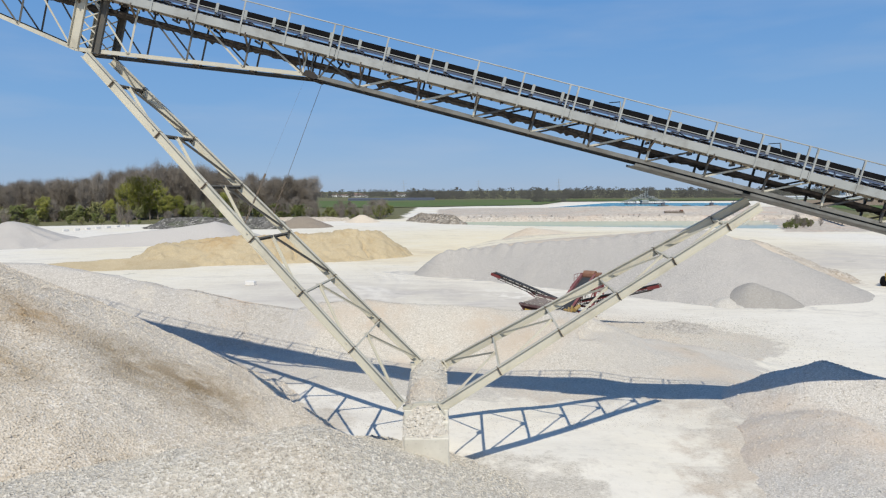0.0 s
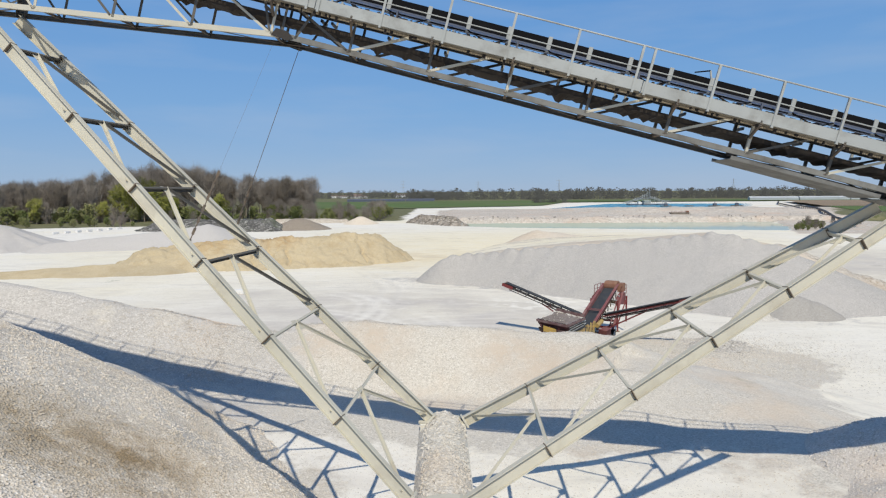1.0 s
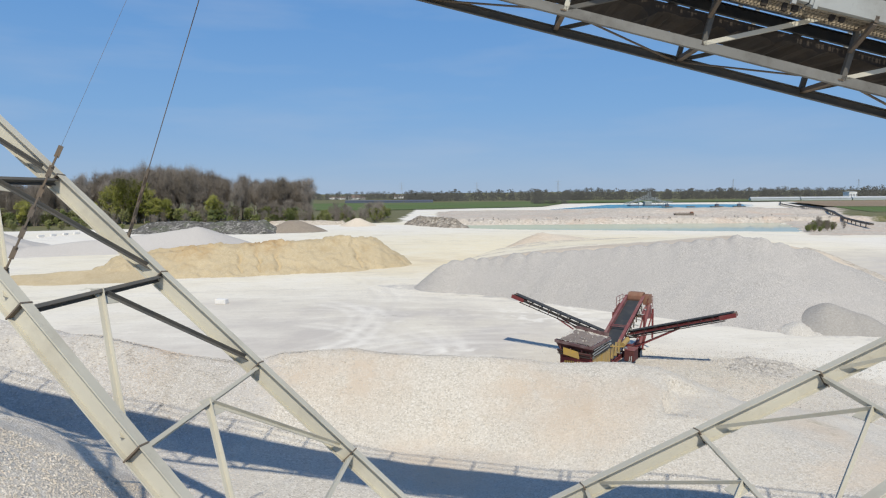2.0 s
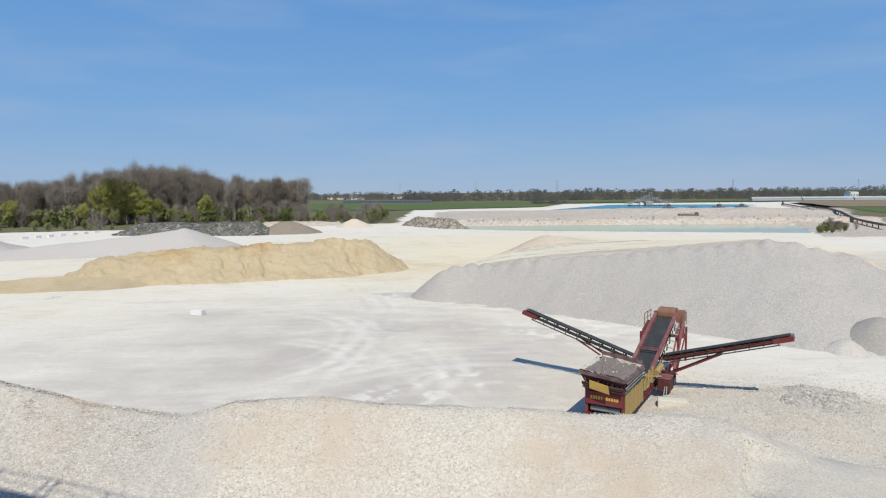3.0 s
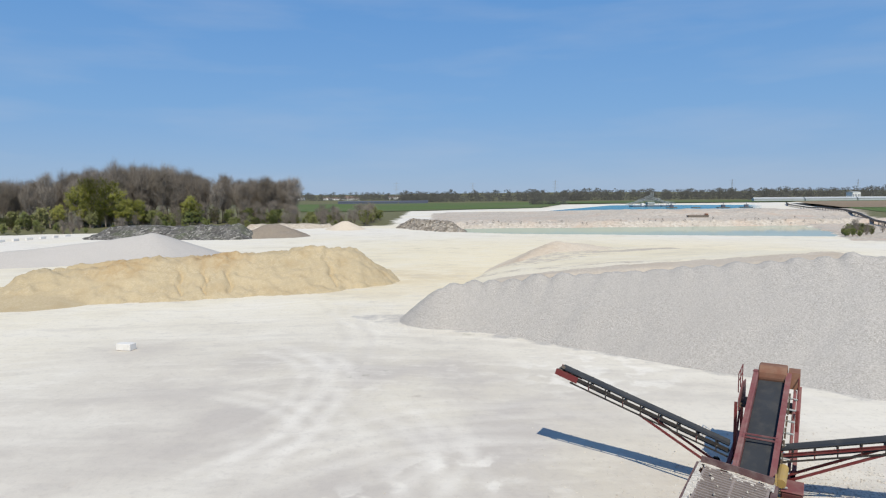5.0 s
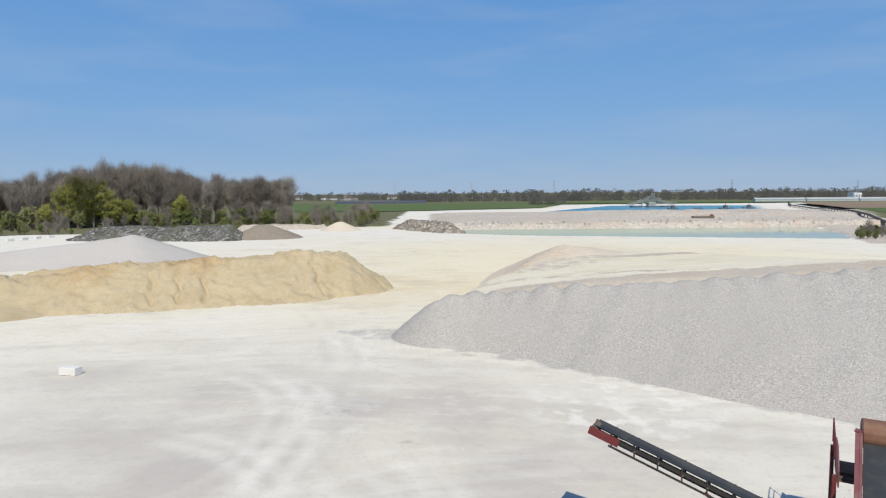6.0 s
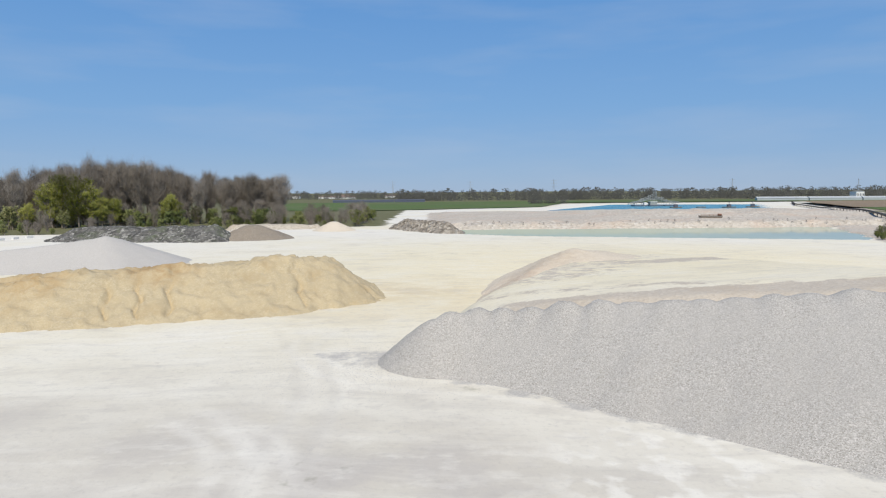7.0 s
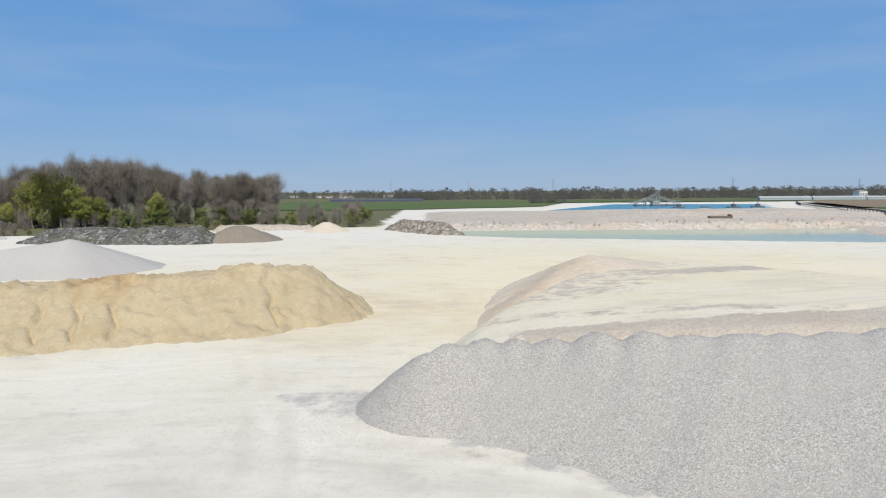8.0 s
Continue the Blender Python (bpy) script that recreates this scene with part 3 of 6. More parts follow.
def ground_z(x, y):
    z = 0.25 * rough(x, y, 22, 3) + 0.07 * rough(x, y, 3.5, 9, 3)
    # upper bench under the conveyor bridge
    bench = 2.55 + 0.09 * np.maximum(0, -x - 2) + 0.3 * S(10, 16, x) + 0.3 * rough(x, y, 6, 5)
    bench = bench - 3.0 * S(24, 40, x) - 0.8 * S(0, -40, y)
    edge = 44.5 + 1.0 * rough(x, y, 9, 12)
    # bank along the bench's far edge
    crest = np.interp(x, [-60, -29, -23.3, -19.4, -15.3, -13.2, -10.5, -8.7, -5, 2, 5, 9, 10.5, 12.2, 15, 20, 30], [10.2, 8.9, 8.15, 6.95, 6.2, 5.85, 5.45, 5.9, 6.1, 5.6, 5.25, 5.25, 5.0, 4.1, 3.1, 2.2, 0.0]) + 0.18 * rough(x, y, 3, 21) + 0.1 * rough(x, y, 1.1, 22, 2)
    front = np.minimum(crest, bench + np.maximum(0, (crest - bench)) * np.clip((y - edge + np.interp(x, [1, 9], [4.6, 9])) / np.interp(x, [1, 9], [4.6, 9]), 0, 1))
    lower = 0.74 - 0.35 * S(10, 16, x)
    back = crest - lower * np.maximum(0, y - edge - 0.2)
    upper = np.where(y < edge, front, back)
    # a smooth round over the crest
    upper = upper - 0.1 * np.exp(-(((y - edge) / 0.5) ** 2))
    z = np.maximum(z, upper)
    # a fresh crack where the packed end of the bank breaks away
    crack = x - 9.2 - 0.53 * (y - 41) - 0.35 * rough(y, y * 0, 0.9, 25, 3)
    z = z - 0.38 * S(0.0, 0.12, crack) * S(2.6, 0.6, crack) * S(40.2, 40.9, y) * S(43.6, 43.1, y)
    # gravel apron round the plant
    z = z + (0.5 + 0.25 * rough(x, y, 2.5, 23)) * S(1.3, 0.5, np.hypot((x - 17.5) / 8, (y - 59) / 6)) * S(0, 3, x - 10 - 0.3 * (y - 56))
    # raised ground behind the grey ridge
    z = np.maximum(z, z * 0.3 + terrace_z(x, y))
    # near pit: its floor lies below the water
    far = far_shore(x, y)
    shore = near_shore(x) + 1.5 * rough(x, y, 14, 31)
    pit = S(0, 4, y - shore) * S(0, 3, far - y) * S(6, 11, x) * S(0, 5, 124 + 0.45 * (y - 225) + 4 * rough(x, y, 9, 34) - x)
    z = z - (z + 0.12) * S(-40, -2, y - shore) * S(-4, 12, x) * S(60, 0, y - shore)
    z = z * (1 - pit) - 3.0 * pit
    # tongue of land between the pits: a rough scarp, a lane, then a higher spoil bank to the right
    tongue = S(-0.5, 4.0, y - far) * S(-2, 10, x) * S(490, 440, y)
    crag = rough(x, y, 5, 36, 5)
    z = z + tongue * (2.0 + (0.9 * crag + 0.5 * rough(x * 3, y, 4, 37, 3)) * S(22, 14, y - far))
    spoil = S(62, 92, x + 12 * rough(x, y, 20, 38)) * S(320, 343, y) * S(470, 375, y) * S(222, 186, x)
    z = z + spoil * (1.9 + 1.1 * rough(x, y, 8, 39, 5))
    # far pit
    pit2 = S(0, 12, y - np.interp(x, [0, 60, 134, 234, 320], [474, 474, 490, 480, 470])) * S(0, 10, 728 - 0.3 * np.maximum(0, x - 190) - y) * S(0, 8, x - 60 - 0.54 * (y - 478)) * S(0, 12, 236 + 0.46 * (y - 485) - x)
    z = z * (1 - pit2) - 4 * pit2
    # low hills at the horizon
    z = z + 13 * S(2300, 3400, y) * (1 + 0.8 * rough(x, y, 500, 55, 3))
    return z


def steps(edges):
    """Grid lines: runs of (from, to, step)."""
    out = []
    for a, b, n in edges:
        out.append(np.arange(a, b - 1e-6, n))
    return np.concatenate(out)


def sheet(name, xs, ys, z, mat, keep=None, smooth=True):
    X, Y = np.meshgrid(xs, ys)
    Z = z(X, Y)
    nx, ny = len(xs), len(ys)
    i = np.arange((ny - 1) * nx).reshape(ny - 1, nx)[:, :-1].ravel()
    quads = np.stack([i, i + 1, i + nx + 1, i + nx], 1)
    co = np.stack([X.ravel(), Y.ravel(), Z.ravel()], 1)
    if keep is not None:
        k = keep(X, Y, Z).ravel()
        quads = quads[k[quads].any(1)]
        used = np.unique(quads)
        back = np.zeros(len(co), int)
        back[used] = np.arange(len(used))
        quads, co = back[quads], co[used]
    me = bpy.data.meshes.new(name)
    me.from_pydata(co.tolist(), [], quads.tolist())
    me.materials.append(mat)
    if smooth:
        me.polygons.foreach_set("use_smooth", [True] * len(me.polygons))
    return new(name, me)


def heap(name, z, box, step, mat, label, category="heap", skirt=0.3, group=""):
    """A heap: a height field kept where it stands out of the ground."""
    x0, x1, y0, y1 = box
    ob = sheet(name, np.arange(x0, x1, step), np.arange(y0, y1, step), z, mat, lambda X, Y, Z: Z > ground_z(X, Y) - skirt)
    return tagged(ob, label, category, group)


def peak(x, y, cx, cy, top, slope, seed, lumps=0.25, size=2.5, gully=0.0):
    d = np.hypot(x - cx, y - cy)
    a = np.arctan2(y - cy, x - cx)
    d = np.sqrt(d * d + 0.5)
    return top - slope * d + lumps * rough(x, y, size, seed) + gully * rough(a * 9, d * 0.12, 1.0, seed + 7, 2) * np.minimum(1, d / 3)


xs = np.concatenate([-np.geomspace(3200, 60, 46), steps([(-58, -30, 1.0), (-30, 8.4, 0.4), (8.4, 11.2, 0.1), (11.2, 30, 0.4), (30, 60, 1.0), (60, 210, 1.6)]), np.geomspace(212, 3200, 42)])
ys = np.concatenate([-np.geomspace(900, 32, 14), steps([(-30, 10, 1.2), (10, 66, 0.4), (66, 108, 1.0), (108, 132, 0.6), (132, 284, 1.6), (284, 350, 0.9), (350, 500, 2.5), (500, 740, 5.0)]), np.geomspace(745, 4300, 38)])
ground = tagged(sheet("ground", xs, ys, ground_z, LAND), "pale limestone dust yard with wheel tracks and flooded pits", "ground", kind="structure")


def gravelly(x, y):
    """Where loose gravel covers the floor: bench, bank, the plant's apron, the tongue's scarps."""
    bank = S(55, 52.5, y) * S(31, 35, y + 0.1 * x) * S(27, 18, x)
    near = S(34, 28, y) * S(-2, -8, x)
    front = S(27, 22, y) * S(9, 3, x)
    apron = S(1.25, 0.85, np.hypot((x - 18) / 12, (y - 55) / 7.5))
    east = 0.5 * S(7, 13, x) * S(36, 28, y - 0.4 * (x - 10)) * S(44, 34, x)
    loose = np.minimum(line_dist(x, y, 19.3, 30.0, 24.0, 24.2)[0], line_dist(x, y, 17.4, 25.6, 14.6, 16.0)[0])
    return np.maximum.reduce([bank, near, front, 1.0 * apron, east, 0.72 * S(8.5, 4.2, loose)])


def spoil(x, y):
    """The tongue between the pits: rough pinkish spoil, smoother along its lane."""
    d = y - far_shore(x, y)
    lane = S(14, 18, d) * S(34, 29, d) * S(185, 165, x)
    east = S(120, 127, x - 0.45 * (y - 225)) * S(200, 212, y)
    return np.maximum(1.2 * S(-3, 0.5, d) * S(505, 480, y) * S(-6, 4, x) * (1 - 0.35 * lane), 1.2 * east * S(505, 480, y))


def tan(x, y):
    """Bare tan sand: the terrace's edge strip and its western and eastern flanks."""
    off, west = y - terrace_edge(x, y), x - terrace_west(x, y)
    strip = 1.3 * S(-3, -1, off) * S(1.2, 0.0, off - np.interp(x, [6, 18, 30], [1.4, 2.6, 4.6])) * S(4, 9, x) * S(60, 50, x)
    step = 0.5 * S(4.6, 5.6, off) * S(9.5, 7.0, off) * S(0, 3, west) * S(34, 22, x)
    flank = 0.5 * S(-1.5, 1.5, west) * S(26, 12, west) * S(113, 122, y) * S(165, 148, y)
    patch = 0.7 * S(1.2, 0.6, np.hypot((x - 33) / 13, (y - 137) / 5))
    east = 1.0 * S(46, 50, x) * S(66, 60, x) * S(86, 92, y) * S(140, 120, y)
    return np.maximum.reduce([strip, step, flank, patch, east])


def greyspill(x, y):
    """Thin grey gravel spilt round the ridge's tip and along its foot."""
    fan = 0.5 * S(1.5, 0.2, np.hypot((x + 4.6 + 0.35 * (y - 106)) / 5.2, (y - 106.0) / 3.6)) + 0.25 * rough(x, y, 2.5, 61, 3)
    fan = fan * S(1.7, 1.0, np.hypot((x + 4.6) / 5.2, (y - 106.0) / 3.8))
    toe = np.interp(x, [-3, 4, 10, 21, 24, 32, 40], [104.0, 98.2, 93.2, 84.0, 81.2, 74.4, 70.5])
    bank = 0.72 * S(-7.0, -10.5, x) * S(31, 36, y) * S(55, 51, y)
    return np.maximum(np.maximum(fan, bank), 0.62 * S(-2.6, 0.4, y - toe) * S(-4, 1, x) * S(46, 40, x) * S(8, 2, y - toe))


def haul(x, y):
    """The bright, much driven lane between the plant and the ridge, on round the ridge's tip."""
    side = np.interp(y, [40, 51.4, 55.5, 61, 71.4, 83, 91, 96, 100], [24, 22.8, 20.1, 17.4, 14.7, 9.9, 0.9, -16, -60])
    return S(-2, 3, x - side + 1.5 * rough(x, y, 5, 65, 3)) * S(135, 115, y) * (1 - S(0, 4, x - terrace_west(x, y)) * S(-3, 0, y - terrace_edge(x, y)))


def scrub_edge(x):
    """Where the bare yard ends before the wood."""
    return np.interp(x, [-260, -166, -132, -95, -58, -22], [250, 264, 276, 290, 306, 313])


def wild(x, y):
    left = S(0, 7, y - scrub_edge(x) + 4 * rough(x, y, 9, 63, 3)) * S(-14, -26, x)
    wood = S(-70, -82, x + 0.25 * (y - 240)) * S(280, 290, y)
    right = S(185, 200, x) * S(480, 465, y) * S(140, 160, y) * S(-6, 6, x - 0.62 * y)
    return np.maximum.reduce([left, wood, S(-180, -200, x), S(770, 800, y), S(575, 600, y) * S(40, 20, x), right])


co = np.zeros(len(ground.data.vertices) * 3)
ground.data.vertices.foreach_get("co", co)
co = co.reshape(-1, 3)
for attr, f in (("gravelly", gravelly), ("wild", wild), ("tan", tan), ("spoil", spoil), ("greyspill", greyspill), ("haul", haul)):
    a = ground.data.attributes.new(attr, "FLOAT", "POINT")
    a.data.foreach_set("value", f(co[:, 0], co[:, 1]).astype(np.float32))


def polygon_sheet(name, pts, z, mat, label, category):
    """A flat piece of land or water with a slightly uneven outline."""
    rng = random.Random(len(name) + len(pts))
    bm = bmesh.new()
    out = []
    for (x0, y0), (x1, y1) in zip(pts, pts[1:] + pts[:1]):
        n = 8
        for k in range(n):
            w = 0.006 * math.hypot(x1 - x0, y1 - y0) * (k > 0)
            out.append((x0 + (x1 - x0) * k / n + rng.uniform(-w, w), y0 + (y1 - y0) * k / n + rng.uniform(-w, w)))
    f = bm.faces.new([bm.verts.new((x, y, z)) for x, y in out])
    bmesh.ops.triangulate(bm, faces=[f])
    ob = part(name, bm, mat)
    return tagged(ob, label, category, kind="structure")


polygon_sheet("water_near", [(4, 320), (4, 262), (120, 215), (180, 200), (230, 320)], WATER, POND, "still green water in the near gravel pit", "water")
polygon_sheet("water_far", [(20, 790), (40, 470), (430, 455), (440, 790)], WATER, LAKE, "wind-ruffled blue water of the far gravel pit", "water")
polygon_sheet("field_green", [(-150, 560), (-30, 546), (100, 618), (150, 770), (135, 960), (-200, 960)], 0.5, FIELD, "fresh green spring crop in a flat field", "field")
polygon_sheet("field_green_far", [(150, 805), (600, 800), (700, 960), (150, 960)], 0.9, FIELD, "thin green strip of crop beyond the pit", "field")
polygon_sheet("field_brown", [(283, 468), (345, 446), (560, 446), (760, 720), (394, 722)], 2.2, SOIL, "bare brown ploughed field beside the pit", "field")

polygon_sheet("field_meadow", [(230, 345), (248, 336), (460, 336), (540, 440), (340, 440), (282, 462)], 2.2, FIELD, "green strip of meadow beside the bank conveyor", "field")


# ---- stockpiles ----
def z_left(x, y):
    dx, dy = x + 33.1, y - 25.23
    a, b = 0.924 * dx - 0.383 * dy, 1.38 * (0.383 * dx + 0.924 * dy)
    z = 17.85 - 0.489 * np.sqrt(a * a + b * b + 0.5) + 0.5 * rough(x, y, 3.0, 71)
    return np.minimum(z, 17.5 + 0.2 * rough(x, y, 3, 72))


def z_front(x, y):
    d, t = line_dist(x, y, -16, 12.2, -4.2, 17.8)
    return 6.5 - 0.5 * np.maximum(0, np.sqrt(d * d + 0.6) - 0.9) + 0.35 * rough(x, y, 2.5, 75)


def z_right(x, y):
    d, t = line_dist(x, y, 19.3, 30.0, 24.0, 24.2)
    e, s = line_dist(x, y, 17.4, 25.6, 14.6, 16.0)
    z = np.maximum(5.5 - 1.0 * t - 0.56 * np.sqrt(d * d + 0.12), 4.35 - 0.5 * s - 0.37 * np.sqrt(e * e + 0.5))
    return z + 0.22 * rough(x, y, 2.4, 77) + 0.08 * rough(x, y, 0.6, 76, 3)


def z_dump(x, y):
    d, t = line_dist(x, y, 38.6, 75.6, 40.6, 74.2)
    return 3.45 - 0.9 * t - 0.72 * np.sqrt(d * d + 1.6) + 0.12 * rough(x, y, 1.5, 102)


def z_sand(x, y):
    """A long dug bank of sand: crusted uneven top, slumped face with a few deep rain cracks."""
    d, t = line_dist(x, y, -15.6, 138.3, -54.0, 123.6)
    across = 0.936 * (y - 138.0) - 0.352 * (x + 16.3)
    along = 0.936 * x + 0.352 * y
    top = 5.15 - 0.45 * np.minimum(1, t / 0.5) - 1.1 * S(0.6, 1.0, t) + 0.35 * rough(x, y, 5, 81)
    slump = 0.35 * rough(along, 0.25 * across, 2.2, 83, 4) + 0.35 * rough(x, y, 7, 85, 3)
    slope = 0.68 - 0.15 * S(0.0, 0.12, t) * (across < 0)
    z = top - slope * np.maximum(0, d - 2.0 + slump) + 0.3 * rough(x, y, 1.3, 82, 4) + 0.34 * rough(x, y, 0.6, 86, 2) + 0.25 * rough(along, across * 0.5, 0.9, 78, 3) * S(1.5, 4, d)
    # broken crust along the top's front edge
    z = z + 0.5 * S(0.05, 0.2, rough(x, y, 3.2, 79, 4)) * S(5.0, 2.5, d) * S(0.5, 1.5, z)
    for a in (-33.5, -30.2, -27.0, -12.4):
        z = z - 0.95 * np.exp(-(((along - a - 43.5 + 0.3 * np.sin(y * 1.7)) / 0.24) ** 2)) * S(0.3, 1.2, z) * S(4.2, 2.6, z) * (across < 0)
    tail, s = line_dist(x, y, -52, 120, -76, 113)
    return np.maximum(z, 1.9 - 1.0 * s - 0.25 * tail + 0.2 * rough(x, y, 3, 84))


def z_grey(x, y):
    px, py = [0.3, 3.4, 7.5, 17, 38, 43.5], [105.2, 105.4, 104, 99.5, 91.2, 87.5]
    best = np.full(np.shape(x), -9.0)
    tops = [3.8, 4.2, 4.6, 5.9, 8.15, 6.7]
    slope = np.interp(x, [-4, 10, 21, 32, 40], [0.8, 0.64, 0.52, 0.44, 0.44]) + 0.02 * rough(x, y, 9, 88, 2)
    run = 0.0
    for k in range(5):
        d, t = line_dist(x, y, px[k], py[k], px[k + 1], py[k + 1])
        length = math.hypot(px[k + 1] - px[k], py[k + 1] - py[k])
        along = run + t * length
        run += length
        top = tops[k] + (tops[k + 1] - tops[k]) * t
        # single tipped loads stand side by side along the crest and run out down the face
        phase = along * 1.3 + 1.6 * rough(along, along * 0, 4, 5)
        scallop = (0.42 + 0.35 * rough(along, along * 0, 4, 8)) * np.abs(np.sin(phase)) * np.exp(-d / 1.5)
        best = np.maximum(best, top - slope * np.sqrt(d * d + 0.3) + scallop)
    return best + 0.13 * rough(x, y, 2.2, 87) + 0.07 * rough(x, y, 0.9, 89, 2)


def z_cream(x, y):
    """A nose of pinkish tipped sand on the western flank of the raised ground."""
    d, t = line_dist(x, y, 21.5, 148.5, 8.0, 129.5)
    east = (0.815 * (x - 8.0) - 0.58 * (y - 129.5)) > 0
    ragged = 0.35 * rough(x, y, 3.5, 93) + 0.25 * rough(x, y, 1.3, 92, 3)
    return 5.1 - 4.2 * t ** 1.15 - np.where(east, 0.13, 0.42) * np.maximum(0, d - 0.6) + ragged * np.where(east, 0.6, 1.0)


def z_head(x, y):
    """Tipping bank at the pit's head, gullied across its face."""
    d, t = line_dist(x, y, -9, 299, 5.5, 272)
    along = t * 34
    return 3.5 + 0.3 * rough(x, y, 4, 121) - 0.62 * np.maximum(0, d - 1.2) + 1.3 * rough(along + 0.35 * d, d * 0.12, 2.2, 122, 4) * S(0.3, 2, d) + 0.5 * rough(x, y, 1.5, 123, 3)


heap("stockpile", z_left, (-62, -2, -12, 58), 0.3, PILE, "tall pile of beige rounded gravel with brown clay stains", "gravel pile", group="gravel stockpiles")
heap("stockpile", z_front, (-32, 12, -4, 34), 0.25, COBBLE, "low heap of pale coarse gravel beside the bridge footing", "gravel pile", group="gravel stockpiles")
heap("stockpile", z_right, (5, 46, 2, 46), 0.3, COARSE, "low pile of grey-beige gravel half in the bridge's shadow", "gravel pile", group="gravel stockpiles")
heap("stockpile", z_sand, (-85, 2, 100, 162), 0.28, SAND, "long steep-sided pile of yellow sand", "sand pile")
heap("stockpile", z_grey, (-16, 76, 60, 128), 0.4, GREY, "long ridge of grey washed gravel with a scalloped crest", "gravel pile", group="gravel stockpiles")
heap("stockpile", z_cream, (-6, 42, 114, 168), 0.45, CREAM, "low nose of cream and pink tinted tipped sand", "sand pile")
def z_chips(x, y):
    """Fine chippings: a cone with a long low tail."""
    d, t = line_dist(x, y, -65.5, 181.5, -98, 163)
    z = 5.9 - 3.6 * t ** 0.7 - 0.36 * np.sqrt(d * d + 0.6) + 0.18 * rough(x, y, 5, 95)
    a = np.arctan2(y - 181.5, x + 65.5)
    return z + 0.22 * rough(a * 5, d * 0.06, 1.0, 96, 2) * S(0, 5, d)


heap("stockpile", z_chips, (-130, -40, 140, 206), 0.7, GREYFINE, "light grey cone of fine chippings with a low tail", "gravel pile", group="gravel stockpiles")
heap("stockpile", lambda x, y: peak(x, y, -118, 172, 6.6, 0.36, 96, 0.4, 5, 0.8), (-150, -90, 145, 205), 1.0, GREYFINE, "light grey cone of fine chippings", "gravel pile", group="gravel stockpiles")


def z_dark(x, y):
    d, t = line_dist(x, y, -108, 252, -66, 244)
    return np.minimum(3.9, 5.0 - 0.5 * d) + 1.1 * rough(x, y, 5, 97) + 0.7 * rough(x, y, 1.6, 91, 3)


heap("stockpile", z_dark, (-130, -48, 226, 275), 0.8, DARK, "dark heap of broken asphalt rubble with weeds", "rubble pile")
heap("stockpile", lambda x, y: np.minimum(4.2, peak(x, y, -55, 250, 5.2, 0.42, 98, 0.5, 3)), (-75, -38, 232, 270), 0.8, BROWN, "brown earthy gravel heap beside the rubble", "gravel pile", group="gravel stockpiles")
def z_pink(x, y):
    """A low cut bank before the scrub."""
    d, t = line_dist(x, y, -74, 296, -46, 303)
    return 2.3 + 0.5 * rough(x, y, 4, 126) - 0.8 * np.maximum(0, d - 1.6) + 0.35 * rough(x, y, 1.4, 127, 3) - 0.7 * t


heap("stockpile", z_pink, (-84, -38, 284, 314), 0.6, OVERBURDEN, "low bank of pinkish tan overburden before the scrub", "earth bank")
heap("stockpile", lambda x, y: np.minimum(3.3, peak(x, y, -36, 290, 3.9, 0.48, 99, 0.3, 3)), (-50, -22, 276, 304), 0.8, CREAM, "small pale cone of sandy gravel", "gravel pile", group="gravel stockpiles")
heap("stockpile", lambda x, y: peak(x, y, 23.6, 60.3, 0.9, 0.24, 101, 0.4, 1.2), (16, 36, 52, 70), 0.3, GREYBROWN, "flat spill of coarse grey gravel on the yard", "gravel pile", group="gravel stockpiles")
heap("stockpile", z_dump, (30, 48, 66, 86), 0.3, DUMP, "small darker grey heap at the ridge's foot", "gravel pile", group="gravel stockpiles")


heap("stockpile", lambda x, y: peak(x, y, 50.5, 100, 6.0, 0.4, 105, 0.8, 3), (30, 76, 82, 122), 0.6, OVERBURDEN, "rough brownish heap of sandy overburden", "sand pile")
heap("stockpile", lambda x, y: peak(x, y, 34.4, 73.6, 1.2, 0.52, 106, 0.4, 1.2), (27, 39, 66, 79), 0.3, BERM, "small pale tip of fines at the ridge's foot", "gravel pile", group="gravel stockpiles")


heap("stockpile", z_head, (-22, 20, 255, 312), 0.5, HEADBANK, "grey-brown gullied tipping bank at the pit's head", "gravel pile", group="gravel stockpiles")


heap("stockpile", lambda x, y: peak(x, y, 54.0, 83.0, 1.5, 0.5, 107, 0.25, 1.2), (47, 61, 76, 90), 0.3, BROWN, "small dark brown tip of earthy gravel", "gravel pile", group="gravel stockpiles")


